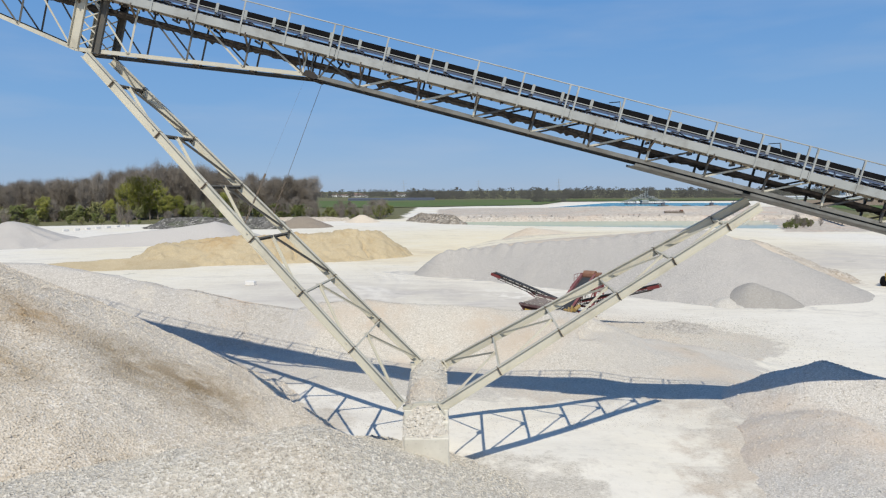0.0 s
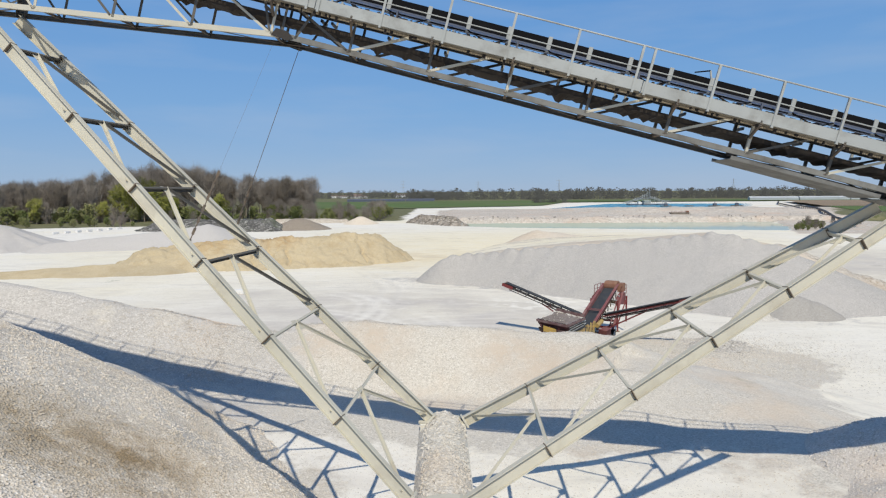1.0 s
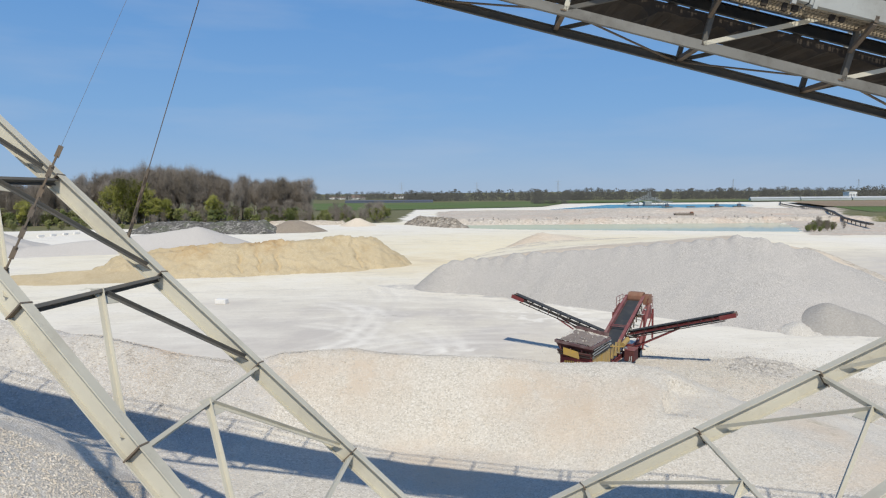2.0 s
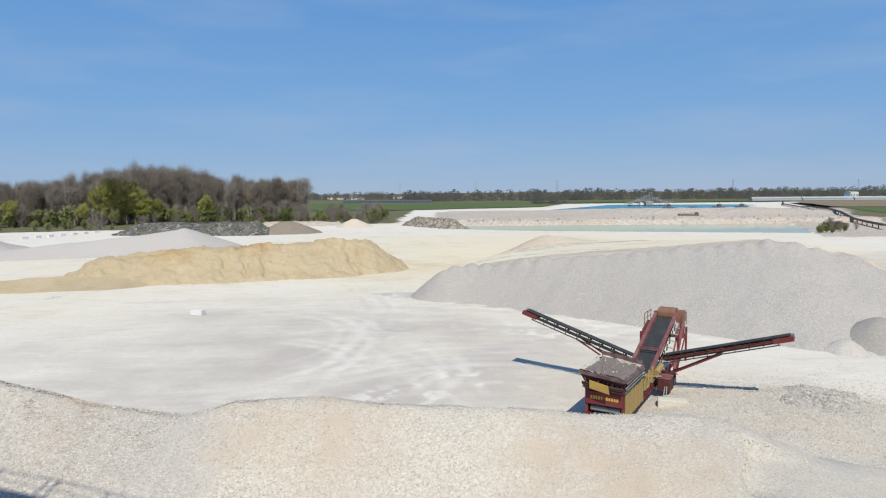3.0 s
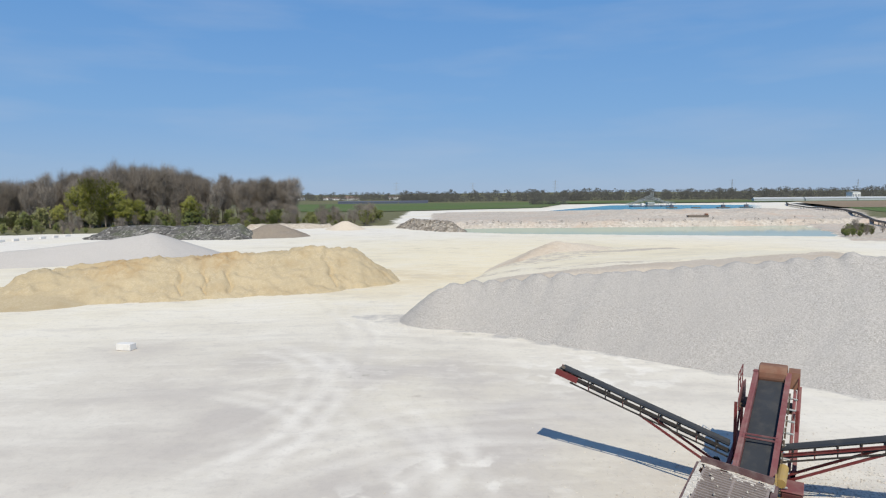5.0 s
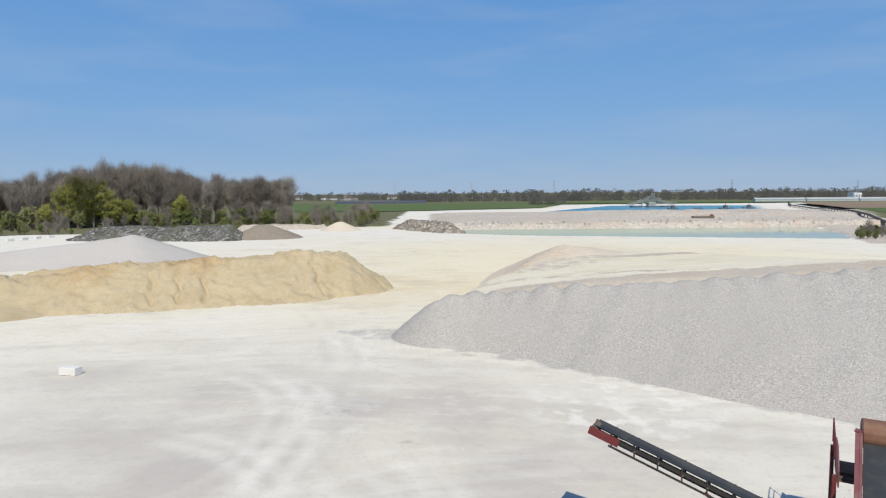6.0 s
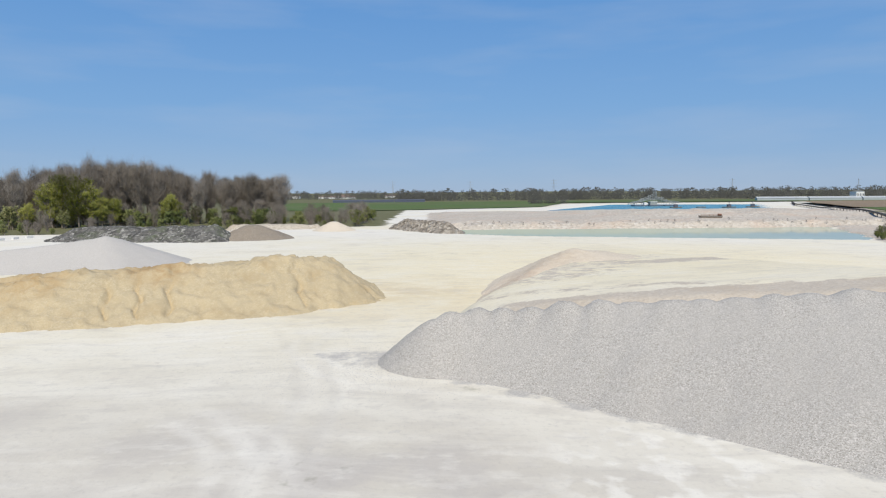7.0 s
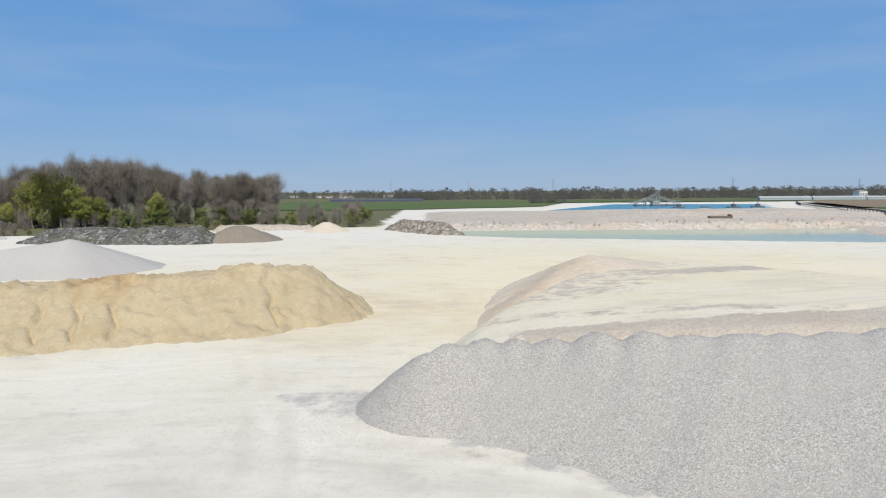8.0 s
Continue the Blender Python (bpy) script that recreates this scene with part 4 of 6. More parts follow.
def scatter_stones(name, z, mat, count, region, size, label, seed, round_spot=False):
    """Loose stones lying on a surface: many small uneven eight-sided lumps in one mesh."""
    rng = np.random.default_rng(seed)
    x0, x1, y0, y1 = region
    x, y = rng.uniform(x0, x1, count), rng.uniform(y0, y1, count)
    if round_spot:
        x = rng.normal((x0 + x1) / 2, (x1 - x0) / 4, count)
        y = rng.normal((y0 + y1) / 2, (y1 - y0) / 4, count)
    top = z(x, y)
    ok = top > ground_z(x, y) - 0.02
    x, y, top = x[ok], y[ok], top[ok]
    n = len(x)
    s = size * (0.4 + 1.5 * rng.random(n) ** 4)
    unit = np.array([(1, 0, 0), (0, 1, 0), (-1, 0, 0), (0, -1, 0), (0, 0, 1), (0, 0, -1)], float)
    v = unit[None] * s[:, None, None] * rng.uniform(0.6, 1.25, (n, 6, 1)) * np.array([1, 1, 0.65])
    a = rng.uniform(0, 6.28, n)
    c, d = np.cos(a)[:, None], np.sin(a)[:, None]
    vx, vy = v[..., 0] * c - v[..., 1] * d, v[..., 0] * d + v[..., 1] * c
    vz = v[..., 2] + rng.uniform(-0.16, 0.16, (n, 1)) * vx
    co = np.stack([vx + x[:, None], vy + y[:, None], vz + top[:, None] - 0.05 * s[:, None]], -1).reshape(-1, 3)
    faces = np.array([(0, 1, 4), (1, 2, 4), (2, 3, 4), (3, 0, 4), (1, 0, 5), (2, 1, 5), (3, 2, 5), (0, 3, 5)])
    tri = (faces[None] + 6 * np.arange(n)[:, None, None]).reshape(-1, 3)
    me = bpy.data.meshes.new(name)
    me.from_pydata(co.tolist(), [], tri.tolist())
    me.materials.append(mat)
    return tagged(new(name, me), label, "gravel", kind="stuff")


# ---- conveyor bridge ----
ALPHA = math.atan(0.268)
AXIS_S = Vector((math.cos(ALPHA), -0.055 * math.cos(ALPHA), -math.sin(ALPHA))).normalized()
AXIS_V = Vector((0.055, 1, 0)).normalized()
AXIS_W = AXIS_S.cross(AXIS_V).normalized()
BRIDGE = Matrix(((AXIS_S.x, AXIS_V.x, AXIS_W.x, 0), (AXIS_S.y, AXIS_V.y, AXIS_W.y, 23.48), (AXIS_S.z, AXIS_V.z, AXIS_W.z, 17.92), (0, 0, 0, 1)))
NEAR, FAR, TOP, LOW = 0.5, 1.8, 0.3, -0.78
S0, S1 = -34.0, 42.0
bridge = thing("conveyor_bridge", "long inclined steel conveyor bridge with walkway on trestle legs", "conveyor", BRIDGE)


def low_chord(s):
    """Height of the bottom chord: the truss deepens over the left trestle."""
    return np.interp(s, [-23, -14.45, -5.1], [LOW, -2.1, LOW])


# main chords
for v in (NEAR, FAR):
    bar("top_chord", (S0, v, TOP), (S1, v, TOP), channel(0.08, 0.2, 0.012, -1 if v == NEAR else 1), GRIMYSHADE, bridge)
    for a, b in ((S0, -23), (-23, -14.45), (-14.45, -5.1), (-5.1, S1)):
        # far chord darker than the near one: shade is put into its steel
        bar("bottom_chord", (a, v, low_chord(a)), (b, v, low_chord(b)), channel(0.09, 0.15, 0.014, -1 if v == NEAR else 1), (STEEL if b < -5 and v == NEAR else DULL if v == NEAR else GRIMYSHADE), bridge)
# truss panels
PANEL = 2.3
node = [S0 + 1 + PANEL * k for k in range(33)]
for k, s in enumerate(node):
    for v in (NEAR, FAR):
        bar("upright", (s, v, low_chord(s)), (s, v, TOP), angle(0.08, 0.012), (STEEL if k % 3 == 0 and v == NEAR else GRIMYSHADE), bridge, (1, 0, 0))
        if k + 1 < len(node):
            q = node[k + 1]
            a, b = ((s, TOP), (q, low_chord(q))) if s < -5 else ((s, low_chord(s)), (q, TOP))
            bar("diagonal", (a[0] + 0.05, v, a[1]), (b[0] - 0.05, v, b[1]), angle(0.07, 0.01), (STEEL if v == NEAR and k % 3 else GRIMYSHADE), bridge, (0, 1, 0))
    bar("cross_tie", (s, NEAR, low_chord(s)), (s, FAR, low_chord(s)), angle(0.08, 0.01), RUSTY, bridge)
    if k + 1 < len(node):
        q = node[k + 1]
        a, b = (NEAR, FAR) if k % 2 else (FAR, NEAR)
        bar("wind_brace", (s, a, low_chord(s)), (q, b, low_chord(q)), flat(0.05, 0.02), RUSTY, bridge)
for v in (NEAR, FAR):
    bm = bmesh.new()
    pts = [(-5.35, LOW - 0.07), (-4.85, LOW - 0.12), (-4.7, LOW - 0.02), (-4.9, LOW + 0.14), (-5.25, LOW + 0.15)]
    a = [bm.verts.new((s, v - 0.02, w)) for s, w in pts]
    b = [bm.verts.new((s, v + 0.02, w)) for s, w in pts]
    bm.faces.new(a), bm.faces.new(b[::-1])
    for i in range(5):
        bm.faces.new((a[i], b[i], b[(i + 1) % 5], a[(i + 1) % 5]))
    bmesh.ops.recalc_face_normals(bm, faces=bm.faces)
    part("gusset_plate", bm, SOOT, bridge)
    for ds in (-0.35, 0.0, 0.4):
        bar("node_strut", (-5.1 + ds, v, LOW), (-5.1 + 2.2 * ds, v, TOP), angle(0.07, 0.01), GRIMYSHADE, bridge, (1, 0, 0))
# walkway bracket arms under the grating
for s in node:
    bar("bracket", (s, 0.02, 0.0), (s, NEAR, -0.32), flat(0.06, 0.07), RUSTY, bridge)
    bar("bracket", (s, 0.0, 0.06), (s, NEAR + 0.02, 0.06), flat(0.06, 0.1), RUSTY, bridge)
# outer walkway beam in bolted lengths, with the grating behind it
SECTION = 9.2
first = 5.05 - 4 * SECTION
for k in range(9):
    a, b = first + k * SECTION, first + (k + 1) * SECTION
    if a > S1 - 3:
        break
    bar("walkway_beam", (a + 0.01, 0, 0.19), (b - 0.01, 0, 0.21), channel(0.1, 0.31, 0.016, -1), GALV, bridge, label="pale grey channel beam along the walkway")
    bar("handrail", (a, 0, 1.25), (b - 0.02, 0, 1.25), ring(0.024), GALV, bridge)
    bar("knee_rail", (a, 0, 0.66), (b - 0.02, 0, 0.66), ring(0.017), GALV, bridge)
    bm = bmesh.new()
    for j in range(int(SECTION / 0.06)):
        boxed(bm, a + j * 0.06, a + j * 0.06 + 0.012, 0.1, NEAR + 0.05, 0.02, 0.05)
    for j in range(5):
        boxed(bm, a, b - 0.02, 0.1 + j * 0.11, 0.115 + j * 0.11, 0.015, 0.052)
    part("grating", bm, LITTAN, bridge, "open steel grating, tan as if lit through")
    bm = bmesh.new()
    rng = random.Random(k)
    for j in range(34):
        x = a + rng.random() * SECTION
        d = rng.uniform(0.02, 0.09)
        boxed(bm, x, x + rng.uniform(0.03, 0.09), 0.1, 0.16, -0.02 - d, 0.012)
    for j in range(150):
        x = a + rng.random() ** 0.8 * SECTION
        boxed(bm, x, x + rng.uniform(0.02, 0.07), 0.06, 0.12, 0.36, 0.37 + rng.uniform(0.0, 0.035))
    tagged(part("mud_crust", bm, RETURN, bridge, "dried mud hanging under the walkway"), kind="stuff")
    posts = [a + 0.06 + 1.775 * j for j in range(6)]
    for p in posts:
        bar("rail_post", (p, -0.03, -0.02), (p, -0.03, 1.25), angle(0.065, 0.008), GALV, bridge, (1, 0, 0))
# far side: a hand rail on brackets outside the truss
for k in range(9):
    a, b = first + k * SECTION, first + (k + 1) * SECTION
    if a > S1 - 3:
        break
    bar("far_handrail", (a, 2.3, 1.2), (b - 0.02, 2.3, 1.2), ring(0.024), GALV, bridge)
    bar("far_knee_rail", (a, 2.3, 0.66), (b - 0.02, 2.3, 0.66), ring(0.017), GALV, bridge)
    for j in range(6):
        p = a + 0.06 + 1.775 * j
        bar("far_rail_post", (p, 2.3, 0.1), (p, 2.3, 1.2), angle(0.065, 0.008), GALV, bridge, (1, 0, 0))
        bar("far_bracket", (p, FAR, 0.14), (p, 2.32, 0.14), flat(0.06, 0.08), GRIMYSHADE, bridge)
# belt, carrying and return
bm = bmesh.new()
trough = [(-0.52, 0.44), (-0.26, 0.24), (0.26, 0.24), (0.52, 0.44), (0.5, 0.46), (0.25, 0.26), (-0.25, 0.26), (-0.5, 0.46)]
sweep(bm, (S0, 1.15, 0.52), (S1, 1.15, 0.52), trough)
part("carrying_belt", bm, RUBBER, bridge, "black troughed rubber belt")
bm = bmesh.new()
rng = random.Random(4)
n = 620
low = [-0.34 - 0.05 * rng.random() - (rng.uniform(0.04, 0.13) if rng.random() < 0.1 else 0) for _ in range(n + 1)]
verts = []
for i in range(n + 1):
    s = S0 + (S1 - S0) * i / n
    verts.append([bm.verts.new((s, v, w)) for v, w in ((0.66, -0.22), (1.64, -0.22), (1.64, low[i]), (0.66, low[(i * 7) % n]))])
for a, b in zip(verts, verts[1:]):
    for j in range(4):
        bm.faces.new((a[j], a[(j + 1) % 4], b[(j + 1) % 4], b[j]))
part("return_belt", bm, RETURN, bridge, "brown caked return belt with hanging crust")
for v in (0.6, 1.7):
    bar("stringer", (S0, v, 0.67), (S1, v, 0.67), channel(0.05, 0.09, 0.01, -1 if v < 1 else 1), BLUE, bridge)
    bar("cable_pipe", (S0, v - 0.07, 0.43), (S1, v - 0.07, 0.43), ring(0.032), PIPE, bridge)
    bar("cable_pipe", (S0, v - 0.09, 0.62), (S1, v - 0.09, 0.62), ring(0.024), PIPE, bridge)
    bar("cable_pipe", (S0, v - 0.12, 0.53), (S1, v - 0.12, 0.535), ring(0.014), BLUE, bridge)
bar("side_skirt", (S0, 0.62, 0.86), (S1, 0.62, 0.86), flat(0.02, 0.27), RUBBER, bridge, label="black rubber side skirt of the belt")
# idler sets
plate = bmesh.new()
boxed(plate, -0.06, 0.06, -0.02, 0.02, -0.24, 0.24, 0.006)
plate = part("idler_bracket", plate, GALV, bridge)
plate.location = (S0 + 0.4, 0.585, 0.78)
roller = bmesh.new()
sweep(roller, (0, -0.48, 0), (0, 0.48, 0), ring(0.055, 8))
roller = part("roller", roller, BLUE, bridge)
roller.location = (S0 + 0.4, 1.15, 0.69)
count = int((S1 - S0 - 1) / 1.16)
for k in range(1, count):
    s = S0 + 0.4 + 1.16 * k
    shared("idler_bracket", plate.data, bridge, pose(s, 0.585, 0.78))
    shared("roller", roller.data, bridge, pose(s, 1.15, 0.69))
    bar("stay", (s, 0.5, 0.62), (s + (0.8 if k % 2 else -0.5), 0.42, 0.36), flat(0.05, 0.03), RUBBER, bridge)
    if k % 3 == 0:
        bar("clamp", (s + 0.3, 0.46, 0.37), (s + 0.3, 0.46, 0.66), flat(0.07, 0.05), BLUE, bridge, (1, 0, 0))
for s in (7.0, 13.3):
    bar("belt_scraper_arm", (s, 0.6, 0.9), (s - 0.12, 0.6, 1.2), flat(0.05, 0.04), GALV, bridge)
    bar("belt_scraper_blade", (s - 0.12, 0.6, 1.2), (s - 0.5, 0.7, 1.08), flat(0.08, 0.02), RUBBER, bridge)
# drip tray over the right trestle
bm = bmesh.new()
for a, b in ((8.05, 12.3), (12.6, 30)):
    sweep(bm, (a, 1.15, -1.0), (b, 1.15, -1.02), [(-0.72, 0.08), (-0.7, 0.08), (-0.68, 0.0), (0.68, 0.0), (0.7, 0.08), (0.72, 0.08), (0.7, -0.02), (-0.7, -0.02)])
part("drip_tray", bm, DULL, bridge, "dull grey steel drip tray under the truss")
# paired posts over the left trestle, laced with cross bars
for v in (NEAR, FAR):
    for s in (-14.5, -13.55):
        bar("portal_post", (s, v, low_chord(-14.4) + 0.02), (s, v, TOP + 0.1), channel(0.12, 0.42 if s < -14 else 0.3, 0.016, -1), (STEEL if s < -14 else GRIMYSHADE), bridge, (1, 0, 0))
    for j in range(4):
        z0 = -1.95 + 0.52 * j
        bar("lacing", (-14.4, v, z0), (-13.6, v, z0 + 0.52), flat(0.05, 0.02), STEEL, bridge, (0, 1, 0))
        bar("lacing", (-13.6, v, z0), (-14.4, v, z0 + 0.52), flat(0.05, 0.02), STEEL, bridge, (0, 1, 0))

# ---- trestle legs, one laced pair of chords each ----
def trestle(label, foot_near, foot_far, head_near, head_far, levels, rung_mat):
    t = thing("trestle_leg", label, "support", Matrix.Translation((0, 0, 0)), "trestle legs of the bridge")
    fn, ff, hn, hf = (Vector(p) for p in (foot_near, foot_far, head_near, head_far))
    along = (hn - fn).normalized()
    across = (ff - fn).normalized()
    normal = along.cross(across).normalized()
    if normal.z < 0:
        normal = -normal
    for a, b, flip in ((fn, hn, 1), (ff, hf, -1)):
        bar("leg_chord", a, b, ibeam(0.2, 0.34, 0.02), STEEL, t, normal)
        bar("cap_plate", a - along * 0.02, a + along * 0.05, flat(0.34, 0.44), STEEL, t, normal)
        for k in levels[1:]:
            p = a.lerp(b, k)
            bar("splice_plate", p - along * 0.012, p + along * 0.012, flat(0.22, 0.36), RUSTY, t, normal)
    for k, level in enumerate(levels):
        p, q = fn.lerp(hn, level), ff.lerp(hf, level)
        if k:
            bar("rung", p, q, channel(0.07, 0.14, 0.012), (rung_mat if k > 2 else STEEL), t, normal)
            mid = p.lerp(q, 0.5)
            bar("brace", mid, fn.lerp(hn, levels[k - 1]) + along * 0.25, angle(0.09, 0.012), STEEL, t, normal)
            bar("brace", mid, ff.lerp(hf, levels[k - 1]) + along * 0.25, angle(0.08, 0.012), (rung_mat if k > 2 else STEEL), t, normal)
            bm = bmesh.new()
            c = mid - along * 0.12
            sweep(bm, c - normal * 0.008, c + normal * 0.008, flat(0.42, 0.36), along)
            part("gusset", bm, STEEL, t)
    return t


# upper rungs and far braces in darker steel: their shade is in the colour
trestle("cream painted steel lattice leg leaning to the tall truss", (-1.4, 21.08, 6.28), (-0.93, 26.73, 6.28), (-14.0, 24.68, 19.4), (-13.6, 25.98, 19.4), [0.0, 0.145, 0.297, 0.447, 0.6, 0.751, 0.906], GRIMYSHADE)
trestle("cream painted steel lattice leg leaning to the low truss", (0.0, 20.98, 6.2), (0.2, 26.68, 6.2), (12.35, 23.25, 13.27), (12.5, 24.58, 13.47), [0.0, 0.172, 0.356, 0.536, 0.712, 0.89], STEEL)

# concrete footing with gravel spilt over it
foot = thing("bridge_footing", "concrete bridge footing heaped with spilt gravel", "footing", pose(-0.45, 23.68, 0))
part("plinth", boxed(bmesh.new(), -0.86, 0.74, -2.95, 3.35, 1.5, 5.78, 0.05), CONCRETE, foot)
part("front_block", boxed(bmesh.new(), -0.84, 0.74, -3.42, -2.953, 1.5, 5.36, 0.04), CONCRETE, foot, "bare pale front block of the footing")
for y in (-2.65, 3.05):
    for x in (-0.72, 0.55):
        part("bearing_block", boxed(bmesh.new(), x - 0.14, x + 0.16, y - 0.18, y + 0.22, 5.6, 6.16, 0.02), CONCRETE, foot)
    bm = bmesh.new()
    sweep(bm, (-0.02, y - 0.1, 6.3), (-0.02, y + 0.1, 6.3), [(-0.62, -0.12), (0.62, -0.12), (0.5, 0.05), (0.22, 0.1), (-0.22, 0.1), (-0.5, 0.05)])
    part("tie_plate", bm, STEEL, foot, "cream steel plate tying the leg feet")
    for x in (-0.78, 0.6):
        part("foot_clamp", boxed(bmesh.new(), x - 0.13, x + 0.15, y - 0.14, y + 0.2, 6.16, 6.24, 0.01), STEEL, foot)


def z_spill(x, y):
    """Gravel rounded over the top of the footing, ending steeply at its front."""
    side = np.where(x < -0.5, 0.86, 1.0) * np.abs(x + 0.5)
    z = 6.42 - 1.15 * side ** 2.2 - 1.45 * np.maximum(0, 20.95 - y) ** 0.9
    return z + 0.2 * rough(x, y, 1.1, 111) + 0.1 * rough(x, y, 0.4, 112, 2)


spill = sheet("gravel_spill", np.arange(-1.36, 0.31, 0.06), np.arange(20.28, 27.05, 0.08), z_spill, BERM)
tagged(spill, "spilt gravel rounded over the top of the footing", "gravel", kind="stuff")

scatter_stones("loose_gravel", z_spill, BERM, 2300, (-1.15, 0.25, 20.35, 27.0), 0.05, "pebbles lying on the footing", 7)

# stay ropes with chains from the truss down to the left leg
def rope(a, b, chain, thick):
    t = thing("stay_rope", "thin steel stay rope with a chain end", "rope", group="stay ropes")
    a, b = Vector(a), Vector(b)
    c = b.lerp(a, chain / (b - a).length)
    bar("wire", a, c, ring(thick, 5), RUSTY, t)
    n = int(chain / 0.16)
    for k in range(n):
        p, q = c.lerp(b, k / n), c.lerp(b, (k + 1.15) / n)
        bar("link", p, q, flat(0.07, 0.025) if k % 2 else flat(0.025, 0.07), RUSTY, t)
    return t


rope((-4.72, 25.15, 18.35), (-7.25, 26.43, 12.85), 1.7, 0.009)
rope((-5.12, 24.05, 18.45), (-7.45, 22.98, 12.6), 2.2, 0.0025)


# ---- mobile screening plant ----
M_U, M_V = Vector((0.526, 0.85, 0)).normalized(), Vector((0.85, -0.526, 0)).normalized()


def mp(u, v, z):
    """A point of the plant: along it, across it to the engine side, up."""
    return Vector((8.55, 55.6, 0)) + M_U * u + M_V * v + Vector((0, 0, z))


def slab(bm, pts, thick):
    """A plate from a polygon of world points, with thickness along its normal."""
    pts = [Vector(p) for p in pts]
    nrm = (pts[1] - pts[0]).cross(pts[2] - pts[0]).normalized() * thick
    a = [bm.verts.new(p) for p in pts]
    b = [bm.verts.new(p + nrm) for p in pts]
    bm.faces.new(a[::-1])
    bm.faces.new(b)
    for i in range(len(pts)):
        j = (i + 1) % len(pts)
        bm.faces.new((a[i], a[j], b[j], b[i]))
    return bm


def panel(name, pts, mat, parent, thick=0.03, label=""):
    return part(name, slab(bmesh.new(), [mp(*p) for p in pts], thick), mat, parent, label)


def mbar(name, a, b, outline, mat, parent, up=(0, 0, 1), label=""):
    return bar(name, mp(*a), mp(*b), outline, mat, parent, up, label)


plant = thing("screening_plant", "red and yellow mobile gravel screening plant with two side conveyors", "screening machine")
# chassis
for v in (-0.95, 1.05):
    mbar("chassis_rail", (0.15, v, 1.0), (15.0, v, 1.0), ibeam(0.16, 0.3, 0.02), RED, plant)
for u in (0.2, 4.4, 8.0, 11.5, 14.9):
    mbar("cross_member", (u, -0.95, 1.0), (u, 1.05, 1.0), flat(0.14, 0.22), RED, plant)
for u, v in ((0.2, -0.95), (0.2, 1.05), (14.6, -0.95), (14.6, 1.05)):
    leg = mbar("jack_leg", (u, v, 0.02), (u, v, 1.1), flat(0.14, 0.14), RED, plant, (1, 0, 0))
    part("foot_plate", boxed(bmesh.new(), -0.2, 0.2, -0.2, 0.2, 0.0, 0.04), RUSTY, leg).matrix_basis = Matrix.Translation(mp(u, v, 0))
# feed box: front frame with the opening, sides
mbar("front_post", (0.1, -1.0, 0.75), (0.1, -1.0, 2.75), flat(0.16, 0.14), RED, plant, tuple(M_U))
mbar("front_post", (0.1, 1.1, 0.75), (0.1, 1.1, 2.75), flat(0.16, 0.14), RED, plant, tuple(M_U))
panel("front_panel", [(0.02, -1.0, 1.75), (0.02, 1.12, 1.75), (0.02, 1.12, 2.5), (0.02, -1.0, 2.5)], RED, plant, 0.05, "red front panel with a yellow inscription")
panel("front_sill", [(-0.02, -1.0, 0.8), (-0.02, 1.12, 0.8), (-0.02, 1.12, 1.1), (-0.02, -1.0, 1.1)], RED, plant, 0.06)
mbar("tail_drum", (0.35, -0.8, 1.42), (0.35, 0.9, 1.42), ring(0.17, 14), GALV, plant, label="worn steel tail drum in the opening")
mbar("scraper_bar", (0.0, -0.8, 1.18), (0.0, 0.95, 1.18), flat(0.05, 0.07), DARKRED, plant)
# black sheet added for the shade inside the opening
panel("opening_shade", [(1.1, -0.95, 0.9), (1.1, 1.05, 0.9), (1.1, 1.05, 2.6), (1.1, -0.95, 2.6)], RUBBER, plant, 0.02)
# the inscription is drawn as plain strokes
rng = random.Random(11)
v = -0.74
for k in range(11):
    w = 0.105 if k != 5 else 0.08
    h = 0.2 if k != 5 else 0.05
    z = 2.16
    panel("inscription_bar", [(-0.035, v, z - h / 2), (-0.035, v + w, z - h / 2), (-0.035, v + w, z + h / 2), (-0.035, v, z + h / 2)], LETTER, plant, 0.004)
    v += 0.148
# flanks
panel("side_panel", [(0.2, 1.13, 0.95), (4.3, 1.13, 0.95), (4.3, 1.13, 2.35), (0.2, 1.13, 2.55)], MUSTARD, plant, 0.03, "scuffed yellow side panel")
panel("side_panel", [(0.2, -1.03, 0.95), (4.3, -1.03, 0.95), (4.3, -1.03, 2.4), (0.2, -1.03, 2.6)], RED, plant, 0.03)
for u in (0.3, 1.3, 2.3, 3.3, 4.2):
    mbar("panel_rib", (u, 1.19, 0.95), (u, 1.19, 2.4), flat(0.05, 0.06), MUSTARD, plant, tuple(M_U))
mbar("side_pipe", (0.0, 1.22, 2.62), (4.2, 1.24, 2.78), ring(0.05), GALV, plant)
mbar("side_pipe", (0.0, 1.26, 2.9), (4.1, 1.28, 3.05), ring(0.04), GALV, plant)
# hopper: sloping walls up to a thick rim, the grid lies tilted on it
RIM = [(-0.25, -1.3, 3.6), (-0.35, 1.25, 3.38), (3.7, 1.3, 3.25), (3.7, -1.25, 3.6)]
BASE = [(0.35, -0.9, 2.5), (0.35, 1.0, 2.5), (3.5, 1.0, 2.45), (3.5, -0.9, 2.45)]
for i in range(4):
    j = (i + 1) % 4
    panel("hopper_wall", [BASE[i], BASE[j], RIM[j], RIM[i]], DARKRED, plant, 0.05)
    mbar("hopper_rim", RIM[i], RIM[j], flat(0.2, 0.16), RIMRED, plant)
